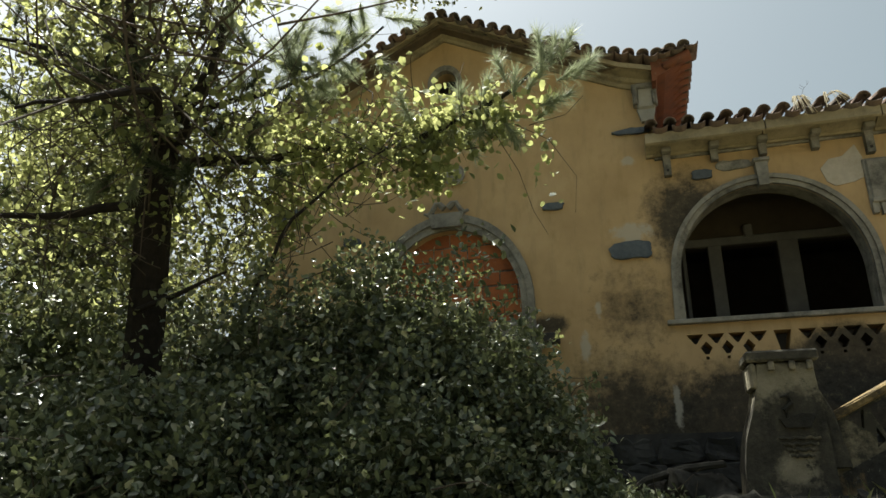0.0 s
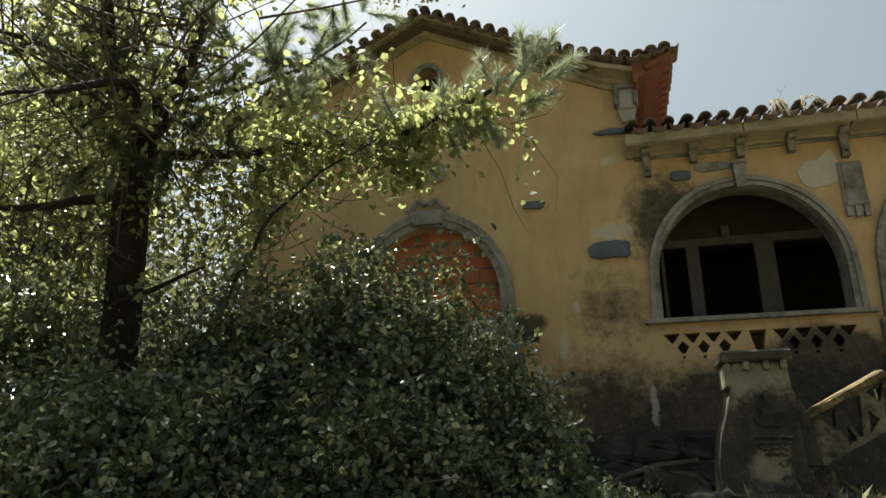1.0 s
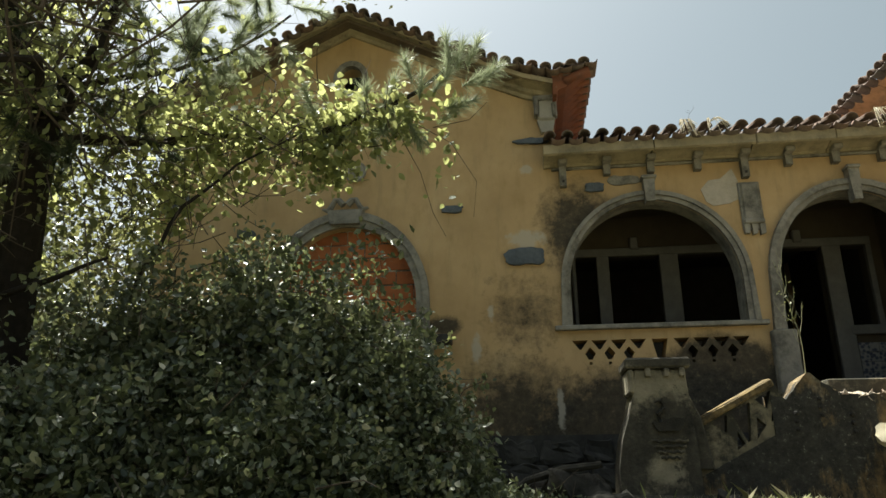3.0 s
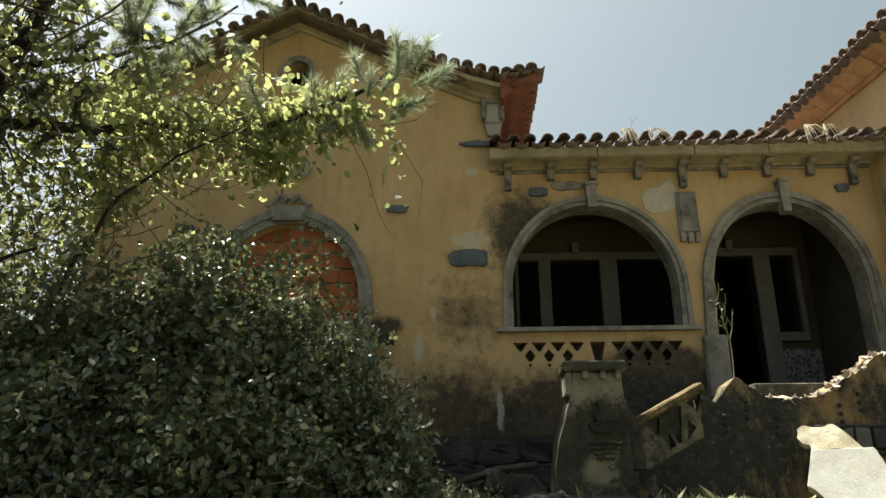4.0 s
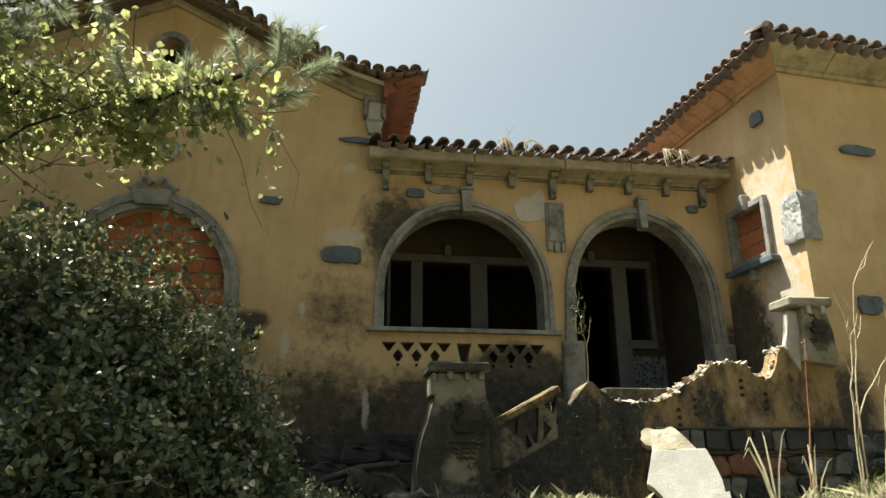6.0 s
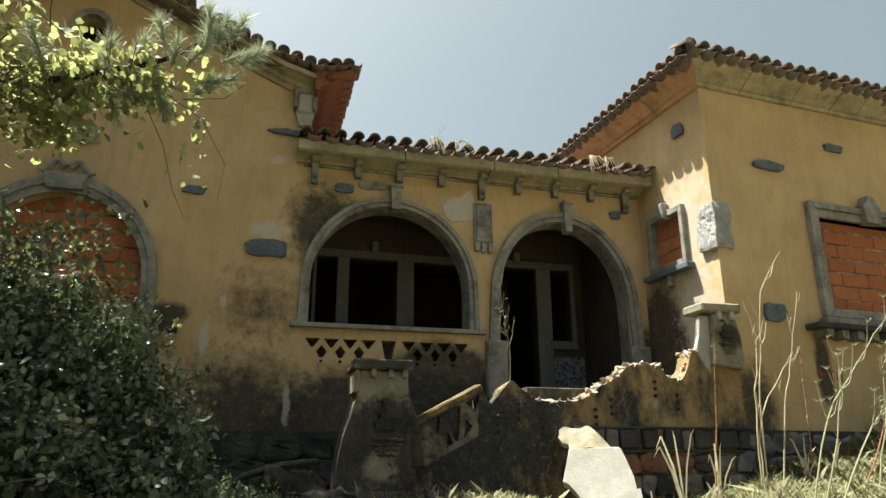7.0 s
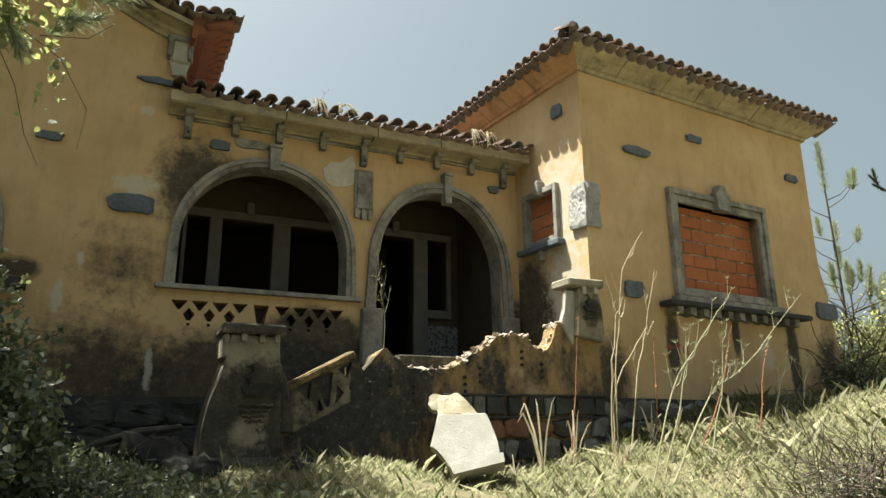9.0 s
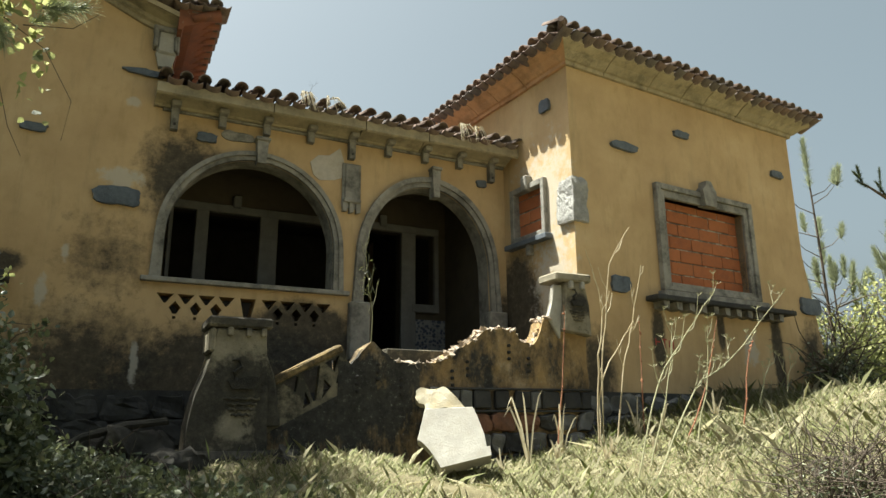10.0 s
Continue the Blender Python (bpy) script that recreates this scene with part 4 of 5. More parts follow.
part("cap_lip", boxed((0.575, -1.97, 1.72), (0.635, -1.50, 1.962), 0.02), M_PILLAR, pillar)
for x in (0.74, 0.92, 1.07):
    part("cap_tooth", boxed((x, -2.0, 1.88), (x + 0.055, -1.9, 1.965), 0.01), M_PILLAR, cap)
part("base", roughen(boxed((0.36, -2.06, 0.35), (1.36, -1.45, 0.78), 0.06), 0.03, 3), M_PILLAR, pillar)
part("side_wing", pillar_block([(1.15, 1.0), (1.34, 1.0), (1.26, 1.5), (1.15, 1.75)], -1.86, -1.60), M_PILLAR, pillar)
swan_relief(shaft, 0.92, -1.955, 1.42, 1.15)

pillar2 = tagged(new("gate_pillar"), "broken cement pillar with a bird relief on the parapet end", "pillar", "stair pillars")
shaft = part("shaft", pillar_block([(4.86, 2.16), (5.30, 2.10), (5.27, 2.5), (5.22, 2.80), (4.92, 2.80), (4.90, 2.5)], -1.92, -1.62), M_PILLAR, pillar2)
cap = part("cap", roughen(boxed((4.74, -1.97, 2.79), (5.29, -1.55, 2.90), 0.02), 0.01, 6), M_PILLAR, pillar2)
for x in (4.95, 5.13):
    part("cap_tooth", boxed((x, -1.97, 2.70), (x + 0.06, -1.9, 2.80), 0.01), M_PALE, cap)
part("side_wing", pillar_block([(4.68, 2.32), (4.86, 2.05), (4.90, 2.5), (4.92, 2.76), (4.78, 2.76), (4.76, 2.5)], -1.84, -1.76), M_PALE, pillar2, "side flange coloured pale as if sunlit")
swan_relief(shaft, 5.08, -1.925, 2.52, 0.85)

# parapet with a broken top
def broken_top(x):
    pts = [(1.95, 1.70), (2.10, 1.66), (2.22, 1.80), (2.34, 1.93), (2.46, 1.80), (2.60, 1.72), (2.79, 1.69), (3.0, 1.70), (3.15, 1.71), (3.30, 1.80), (3.45, 1.90), (3.62, 1.98), (3.78, 2.12), (4.01, 2.16), (4.20, 2.12), (4.30, 2.00), (4.45, 1.96), (4.55, 2.08), (4.62, 2.28), (4.78, 2.38), (5.28, 2.34)]
    for (a, za), (b, zb) in zip(pts, pts[1:]):
        if a <= x <= b:
            return za + (zb - za) * (x - a) / (b - a) + 0.035 * noise.noise(Vector((x * 9, 3, 0))) + 0.02 * noise.noise(Vector((x * 25, 1, 0)))
    return pts[-1][1]


parapet = tagged(new("parapet"), "ruined ochre cement parapet with a jagged broken top", "parapet", kind="structure")
xs = [1.95 + i * (5.28 - 1.95) / 90 for i in range(91)]
verts, faces = [], []
cols = 9
for x in xs:
    zt = broken_top(x)
    for j in range(cols):
        t = j / (cols - 1)
        z = 0.4 + (zt - 0.4) * t
        verts.append((x, -1.80 + 0.02 * noise.noise(Vector((x * 4, z * 4, 0))), z))
    for j in range(cols):
        t = 1 - j / (cols - 1)
        z = 0.4 + (zt - 0.4 + 0.05 * noise.noise(Vector((x * 11, 7, 0)))) * t
        verts.append((x, -1.54, z))
m = 2 * cols
for i in range(len(xs) - 1):
    for j in range(m - 1):
        faces.append((i * m + j, (i + 1) * m + j, (i + 1) * m + j + 1, i * m + j + 1))
faces += [tuple(range(m)), tuple((len(xs) - 1) * m + j for j in reversed(range(m)))]
link("wall_body", verts, faces, M_RUIN, parapet)
for i in range(240):
    x = random.uniform(2.55, 4.75)
    z = broken_top(x)
    s = random.choice((0.015, 0.02, 0.03, 0.04, 0.06))
    y = random.uniform(-1.80, -1.54)
    spin = pose(x, y, z - s * 0.15, random.uniform(-30, 30), random.uniform(-30, 30), random.uniform(0, 180))
    bm = bmesh.new()
    for _ in range(9):
        bm.verts.new((random.uniform(-1.5, 1.5) * s, random.uniform(-1, 1) * s, random.uniform(-0.7, 0.7) * s))
    bmesh.ops.convex_hull(bm, input=bm.verts[:])
    part("rubble", bm, M_RUBBLE, parapet, at=spin)
for x in (2.16, 2.40, 2.68, 3.32, 3.52, 4.10, 4.38):
    for dz in (0, 0.08, 0.16):
        part("drain_hole", boxed((x - 0.018, -1.835, broken_top(x) - 0.22 - dz), (x + 0.018, -1.79, broken_top(x) - 0.185 - dz), 0.008), M_DARK, parapet)
x = 3.05
while x < 5.25:
    w = random.uniform(0.10, 0.26)
    bm = boxed((x, -1.865, 1.19), (min(x + w, 5.28), -1.79, 1.40), 0.015)
    part("base_block", roughen(bm, 0.03, 6, x), M_PLINTH if random.random() < 0.55 else M_FIELD, parapet)
    x += w + random.choice((0.015, 0.03, 0.07))
part("ledge", roughen(boxed((3.0, -1.865, 1.405), (5.3, -1.80, 1.43), 0.01), 0.02, 5), M_PLINTH, parapet)
part("lower_ledge", roughen(boxed((3.2, -1.875, 1.155), (5.3, -1.80, 1.18), 0.01), 0.02, 5), M_PLINTH, parapet)
for row in range(3):
    x = 3.0
    while x < 5.2:
        w = random.uniform(0.16, 0.38)
        stone("base_stone", (x + 0.01, -1.87, 0.46 + row * 0.23), (x + w - 0.01, -1.76, 0.68 + row * 0.23), M_CLAYSTONE if 3.5 < x < 4.2 and row == 2 else (M_PLINTH if random.random() < 0.6 else M_FIELD), parapet, seed=x + row, cuts=2, amount=0.06)
        x += w

# sloping lattice panel of the stair
lat = tagged(new("stair_lattice"), "sloping cement stair lattice with triangular openings", "balustrade")
sl = 0.52
def sh(x, z):
    return (x, z + (x - 1.2) * sl)
hl = [[sh(1.36, 1.35), sh(1.52, 1.35), sh(1.50, 1.19)], [sh(1.56, 1.35), sh(1.75, 1.35), sh(1.72, 1.00), sh(1.69, 1.00)], [sh(1.80, 1.35), sh(1.96, 1.35), sh(1.91, 1.20)],
      [sh(1.60, 1.15), sh(1.66, 1.00), sh(1.58, 0.98)], [sh(1.80, 1.18), sh(1.88, 1.06), sh(1.78, 0.98)], [sh(1.95, 1.16), sh(2.0, 1.08), sh(1.93, 1.06)]]
part("panel", slab_with_holes([sh(1.2, 0.93), sh(2.06, 0.93), (2.12, 1.5), sh(2.0, 1.42), sh(1.2, 1.42)], hl, -1.79, -1.70), M_MOSSY, lat)
part("lower_panel", prism(bmesh.new(), [(1.2, 0.4), (2.10, 0.4), sh(2.06, 0.93), sh(1.2, 0.93)], -1.80, -1.68), M_RUIN, lat, "blackened lower panel")
coping = bmesh.new()
prism(coping, [sh(1.22, 1.38), sh(2.0, 1.38), sh(1.97, 1.47), sh(1.20, 1.47)], -1.84, -1.58)
bmesh.ops.bevel(coping, geom=coping.edges[:], offset=0.015, segments=1, affect="EDGES")
bmesh.ops.subdivide_edges(coping, edges=coping.edges[:], cuts=2)
part("coping", roughen(coping, 0.012, 7), M_COPING, lat, "ochre stained coping")
stair = tagged(new("stair"), "overgrown cement stair climbing to the porch", "stair", kind="structure")
for i in range(5):
    part("tread", boxed((1.35 + i * 0.32, -1.5, 0.5), (1.70 + i * 0.32 if i < 4 else 5.2, -0.06, 0.85 + i * 0.21 + (0.19 if i == 4 else 0)), 0.01), M_MOSSY, stair)

slab = tagged(new("fallen_slab"), "pale cement pillar slab leaning among the grass", "fallen slab")
AT = pose(2.96, -2.50, 0.57, 0, 0, -26) @ pose(0, 0, 0, -27, 0, 0) @ Matrix.Diagonal((0.92, 1, 1, 1))
b1 = prism(bmesh.new(), [(-0.17, 0.06), (0.40, 0.19), (0.37, 0.35), (0.30, 0.56), (0.255, 0.68), (-0.31, 0.67), (-0.35, 0.48), (-0.395, 0.29), (-0.32, 0.275), (-0.25, 0.20), (-0.215, 0.12)], -0.05, 0.07)
bmesh.ops.bevel(b1, geom=b1.edges[:], offset=0.012, segments=1, affect="EDGES")
part("slab_panel", b1, M_PALE, slab, at=AT)
b2 = prism(bmesh.new(), [(-0.31, 0.665), (0.17, 0.67), (0.13, 0.73), (0.03, 0.83), (-0.05, 0.90), (-0.10, 0.93), (-0.19, 0.915), (-0.27, 0.90), (-0.36, 0.91), (-0.42, 0.88), (-0.43, 0.79), (-0.38, 0.73), (-0.32, 0.72)], -0.042, 0.062)
bmesh.ops.triangulate(b2, faces=b2.faces[:])
bmesh.ops.subdivide_edges(b2, edges=b2.edges[:], cuts=3, use_grid_fill=True)
part("broken_top", roughen(b2, 0.02, 8), M_BREAK, slab, "broken plaster edge stained yellow", at=AT)
part("foot_moulding", prism(bmesh.new(), [(-0.13, -0.03), (0.43, 0.10), (0.42, 0.20), (-0.175, 0.055)], -0.11, 0.09), M_PALE, slab, at=AT)

# heap at the foot of the first pillar
for i, (x, y, z, r) in enumerate(((0.02, -1.9, 0.76, 0.27), (0.34, -2.10, 0.60, 0.28), (1.32, -2.12, 0.66, 0.17), (-0.35, -1.75, 0.72, 0.2), (0.12, -2.35, 0.55, 0.2))):
    bm = bmesh.new()
    bmesh.ops.create_icosphere(bm, subdivisions=4, radius=r, matrix=pose(x, y, z, 0, 8 * i, 40 * i) @ Matrix.Diagonal((1.35, 1.0, 0.8, 1)))
    roughen(roughen(roughen(bm, r * 0.5, 2.2 / r * 0.4, i * 5.0), 0.06, 7, i), 0.03, 22, i)
    tagged(part("rubble_stone", bm, M_MOSS_STONE, smooth=True), "dark mossy stone lying by the pillar", "stone", "fallen stones")
bm = tube(bmesh.new(), [(-0.75, -2.0, 0.72), (-0.45, -2.0, 0.92), (-0.1, -2.0, 1.02), (0.25, -1.98, 1.06)], [0.025, 0.035, 0.04, 0.035], 8)
roughen(bm, 0.02, 9)
tagged(part("fallen_log", bm, M_MOSS_STONE), "dark mossy branch lying against the pillar", "branch")


# ---- plants ----
rng = np.random.default_rng(7)


def leaf_mesh(name, pos, size, material, parent, aspect=0.55, fold=0.25, droop=0.3, label="", updir=None):
    """Many folded leaves, one island each: base, two sides and tip."""
    n = len(pos)
    d = rng.normal(size=(n, 3))
    d[:, 2] -= droop
    if updir is not None:
        d = d * 0.45 + updir
    d /= np.linalg.norm(d, axis=1)[:, None]
    r = rng.normal(size=(n, 3))
    u = np.cross(d, r)
    u /= np.linalg.norm(u, axis=1)[:, None] + 1e-9
    w = np.cross(d, u)
    s = (size * rng.uniform(0.6, 1.3, n))[:, None]
    base = pos - d * s * 0.5
    low, high, lift = base + d * s * 0.30, base + d * s * 0.66, w * s * fold * 0.4
    wide, slim = u * s * aspect * 0.5, u * s * aspect * 0.36
    v = np.stack([base, low + wide + lift, high + slim + lift * 0.6, base + d * s, high - slim + lift * 0.6, low - wide + lift], 1).reshape(-1, 3)
    me = bpy.data.meshes.new(name)
    me.vertices.add(6 * n)
    me.vertices.foreach_set("co", v.astype(np.float32).ravel())
    idx = (np.arange(n)[:, None] * 6 + np.array([0, 1, 2, 3, 0, 3, 4, 5])).ravel()
    me.loops.add(8 * n)
    me.loops.foreach_set("vertex_index", idx.astype(np.int32))
    me.polygons.add(2 * n)
    me.polygons.foreach_set("loop_start", np.arange(0, 8 * n, 4, dtype=np.int32))
    me.materials.append(material)
    me.update(calc_edges=True)
    ob = new(name, me)
    ob.parent = parent
    if label:
        ob["label"] = label
    return ob


def blob(centre, radii, n, shell=0.55, lump=0.25):
    """Points in an uneven ellipsoid, thicker towards its rim."""
    d = rng.normal(size=(n, 3))
    d /= np.linalg.norm(d, axis=1)[:, None]
    r = shell + (1 - shell) * rng.random(n) ** 0.7
    k = np.array([noise.noise(Vector(q) * 2.3 + Vector(centre)) for q in d])
    return np.array(centre) + d * (r * (1 + lump * k * 2))[:, None] * np.array(radii)


def twigs(bm, n, centre, radii, length, thick, rise=0.3):
    for _ in range(n):
        p = Vector(blob(centre, radii, 1, 0.1, 0)[0])
        d = Vector(rng.normal(size=3))
        d.z += rise
        d.normalize()
        pts = [p]
        for k in range(3):
            d = (d + Vector(rng.normal(size=3)) * 0.25).normalized()
            pts.append(pts[-1] + d * length / 3)
        tube(bm, pts, [thick, thick * 0.8, thick * 0.6, thick * 0.3], 4)


def tuft(pos_list, dirs, count, length, width):
    """Needle positions and directions for pine shoots."""
    v, ns = [], 0
    for p, d in zip(pos_list, dirs):
        d = np.array(d, float) / np.linalg.norm(d)
        t = rng.random(count)
        dirn = rng.normal(size=(count, 3)) * 0.55 + d * 1.0
        dirn /= np.linalg.norm(dirn, axis=1)[:, None]
        base = np.array(p) + d * (t * 0.26)[:, None]
        L = (length * rng.uniform(0.7, 1.2, count))[:, None]
        side = np.cross(dirn, rng.normal(size=(count, 3)))
        side /= np.linalg.norm(side, axis=1)[:, None]
        v.append(np.stack([base - side * width, base + side * width, base + dirn * L + np.array([0, 0, -0.01])], 1).reshape(-1, 3))
    return np.concatenate(v)


def brush(pos_list, dirs, lengths, count, needle, width):
    """Upright shoots with needles all along them, closing towards the tip."""
    v = []
    for p, d, span in zip(pos_list, dirs, lengths):
        d = np.array(d, float) / np.linalg.norm(d)
        t = rng.random(count)
        off = rng.normal(size=(count, 3))
        dirn = off * (0.42 - 0.20 * t)[:, None] + d
        dirn /= np.linalg.norm(dirn, axis=1)[:, None]
        base = np.array(p) + d * (t * span)[:, None]
        side = np.cross(dirn, rng.normal(size=(count, 3)))
        side /= np.linalg.norm(side, axis=1)[:, None]
        v.append(np.stack([base - side * width, base + side * width, base + dirn * (needle * rng.uniform(0.7, 1.2, count))[:, None]], 1).reshape(-1, 3))
    return np.concatenate(v)


def tri_mesh(name, v, material, parent, label=""):
    n = len(v) // 3
    me = bpy.data.meshes.new(name)
    me.vertices.add(3 * n)
    me.vertices.foreach_set("co", v.astype(np.float32).ravel())
    me.loops.add(3 * n)
    me.loops.foreach_set("vertex_index", np.arange(3 * n, dtype=np.int32))
    me.polygons.add(n)
    me.polygons.foreach_set("loop_start", np.arange(0, 3 * n, 3, dtype=np.int32))
    me.materials.append(material)
    me.update(calc_edges=True)
    ob = new(name, me)
    ob.parent = parent
    if label:
        ob["label"] = label
    return ob


# the bramble mass before the house
def bramble(name, clumps, leaves, size, label, twig_n):
    root = tagged(new(name), label, "bush")
    pts = np.concatenate([np.repeat(blob(c, r, int(leaves * w / 14), 0.55, 0.34), 14, axis=0) for c, r, w in clumps])
    pts = pts + rng.normal(size=pts.shape) * size * 1.15
    leaf_mesh("foliage", pts, size, M_BUSH, root, 0.6)
    core = np.concatenate([blob(c, [q * 0.75 for q in r], int(leaves * w * 0.35), 0.3, 0.1) for c, r, w in clumps])
    leaf_mesh("inner_foliage", core, size * 1.8, M_BUSH, root, 0.7)
    bm = bmesh.new()
    for c, r, w in clumps:
        twigs(bm, int(twig_n * w), c, [q * 0.95 for q in r], 0.5, 0.006)
    tagged(part("stem_tangle", bm, M_TWIG, root), kind="stuff")
    return root


bramble("bramble_bush", [((-2.30, -3.9, 1.47), (0.88, 0.8, 1.18), 1.3), ((-1.62, -3.6, 1.18), (0.72, 0.7, 1.0), 1.1), ((-1.26, -3.55, 0.70), (0.52, 0.6, 0.80), 0.7),
                         ((-3.2, -4.3, 1.25), (0.95, 0.8, 1.10), 1.1), ((-2.3, -4.7, 0.7), (1.1, 0.5, 0.95), 1.1), ((-3.6, -5.2, 0.75), (1.0, 0.6, 1.0), 1.0)], 15000, 0.060, "dense dark bramble bush with small glossy leaves", 60)
for i in range(15):
    t = rng.random()
    bx, by, bz = -3.4 + 2.4 * t, -4.3 + 0.9 * t + rng.uniform(-0.3, 0.3), 2.35 + 0.15 * math.sin(t * 3) - 1.0 * max(0, t - 0.45) ** 1.2 * 1.7
    shoot = tagged(new("bramble_shoot"), "leafy bramble shoot standing out of the bush", "shoot", "bramble shoots")
    d = Vector((rng.uniform(-0.25, 0.35), rng.uniform(-0.15, 0.15), rng.uniform(0.2, 0.42)))
    p0 = Vector((bx, by, bz - 0.15))
    line = [p0, p0 + d * 0.6, p0 + d + Vector((d.x * 0.4, 0, -0.05))]
    part("stem", tube(bmesh.new(), line, [0.006, 0.005, 0.003], 5), M_TWIG, shoot)
    leaf_mesh("foliage", np.concatenate([np.array(line[0].lerp(line[2], q)) + rng.normal(size=(5, 3)) * 0.035 for q in (0.3, 0.5, 0.7, 0.9, 1.0)]), 0.055, M_BUSH if i % 3 else M_VINE, shoot, 0.6)
bramble("bramble_bush", [((-4.9, -5.4, 0.8), (1.1, 0.8, 1.25), 1.0), ((-6.2, -5.0, 1.1), (1.3, 1.0, 1.7), 1.0), ((-5.6, -3.8, 1.4), (1.4, 0.9, 1.9), 1.0)], 9000, 0.07, "tall dark bramble thicket under the pine", 60)
bramble("bramble_bush", [((-1.0, -3.2, 0.50), (0.6, 0.5, 0.42), 0.8), ((-0.55, -2.8, 0.55), (0.5, 0.4, 0.26), 0.6), ((-0.2, -3.7, 0.35), (0.6, 0.5, 0.30), 0.7), ((0.3, -4.0, 0.28), (0.7, 0.6, 0.22), 0.6), ((-0.7, -4.6, 0.2), (0.8, 0.6, 0.25), 0.6)], 5500, 0.05, "low bramble runners in front of the plinth", 40)

# the pine, hung with vine
pine = tagged(new("pine_tree"), "dark pine trunk with spreading limbs hung with vine", "tree")
bm = bmesh.new()
tube(bm, [(-4.38, -4.2, -0.1), (-4.37, -4.2, 1.0), (-4.36, -4.25, 2.3), (-4.28, -4.42, 3.15), (-4.15, -4.52, 3.62)], [0.20, 0.165, 0.15, 0.14, 0.13], 12)
part("trunk", roughen(bm, 0.02, 5), M_BARK, pine)
BOUGHS = [
    ([(-4.17, -4.52, 3.60), (-3.95, -4.55, 3.98), (-3.66, -4.62, 4.44), (-3.38, -4.78, 4.92), (-3.2, -4.9, 5.4)], 0.085),
    ([(-4.17, -4.52, 3.60), (-4.24, -4.7, 3.98), (-4.28, -4.95, 4.50), (-4.2, -5.1, 5.2)], 0.10),
    ([(-4.3, -4.5, 3.25), (-4.75, -4.75, 3.05), (-5.2, -5.2, 2.95)], 0.05),
    ([(-4.2, -4.5, 3.7), (-3.75, -5.2, 3.80), (-4.1, -5.5, 3.62), (-4.5, -5.7, 3.5)], 0.04),
    ([(-4.17, -4.52, 3.58), (-3.55, -4.2, 3.62), (-2.95, -4.05, 3.76), (-2.28, -3.95, 3.68), (-1.85, -3.98, 3.82), (-1.35, -4.0, 3.95), (-0.95, -4.1, 4.2)], 0.05),
    ([(-3.4, -4.3, 2.25), (-3.2, -4.4, 2.5), (-2.95, -4.42, 2.95), (-2.62, -4.3, 3.32), (-2.15, -4.2, 3.62)], 0.022),
    ([(-4.3, -4.45, 2.3), (-3.8, -4.6, 2.35), (-3.4, -4.6, 2.5)], 0.03),
    ([(-3.95, -4.55, 3.98), (-3.4, -4.3, 4.2), (-2.9, -4.2, 4.35), (-2.3, -4.2, 4.75)], 0.03),
    ([(-4.25, -4.8, 4.1), (-4.8, -5.0, 4.4), (-5.3, -5.3, 4.5)], 0.04),
]
for pts, r in BOUGHS:
    bm = bmesh.new()
    fine = []
    for a, b in zip(pts, pts[1:]):
        for t in (0, 0.33, 0.66):
            fine.append(Vector(a).lerp(Vector(b), t) + Vector(rng.normal(size=3)) * r * 0.35)
    fine.append(Vector(pts[-1]))
    tube(bm, fine, [r * (1 - 0.75 * i / len(fine)) for i in range(len(fine))], 7)
    part("limb", bm, M_BARK, pine)
bm = bmesh.new()
twigs(bm, 290, (-4.4, -4.7, 3.9), (1.8, 0.9, 1.6), 0.9, 0.006, 0.15)
twigs(bm, 60, (-4.2, -4.9, 4.3), (1.4, 0.5, 1.0), 1.6, 0.014, 0.5)
twigs(bm, 90, (-2.6, -4.1, 3.7), (1.2, 0.3, 0.45), 0.5, 0.005, 0.0)
twigs(bm, 70, (-3.2, -4.3, 3.0), (0.8, 0.3, 0.6), 0.6, 0.005, 0.2)
tagged(part("twig_tangle", bm, M_TWIG, pine), kind="stuff")


def clusters(n, centre, radii, per, spread):
    cs = blob(centre, radii, n, 0.2, 0.2)
    return np.concatenate([c + rng.normal(size=(per, 3)) * spread for c in cs])


vine_pts = np.concatenate([
    clusters(190, (-4.6, -4.5, 4.2), (2.0, 0.9, 1.7), 22, 0.15),
    clusters(120, (-2.6, -4.05, 3.70), (1.2, 0.25, 0.48), 10, 0.10),
    clusters(52, (-1.55, -4.0, 3.82), (0.66, 0.15, 0.30), 10, 0.08),
    clusters(60, (-3.1, -4.2, 3.35), (0.8, 0.25, 0.9), 14, 0.12),
    clusters(12, (-2.0, -4.0, 3.36), (0.25, 0.1, 0.30), 18, 0.07)])
leaf_mesh("vine_leaves", vine_pts, 0.070, M_VINE, pine, 0.85, 0.2, 0.5, "vine leaves coloured bright as if backlit")
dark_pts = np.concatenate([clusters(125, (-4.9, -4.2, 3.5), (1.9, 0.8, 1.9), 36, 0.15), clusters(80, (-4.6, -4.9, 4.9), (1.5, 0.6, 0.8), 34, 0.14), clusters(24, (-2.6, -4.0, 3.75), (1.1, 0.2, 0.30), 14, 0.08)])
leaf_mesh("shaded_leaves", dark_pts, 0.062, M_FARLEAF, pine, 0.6)
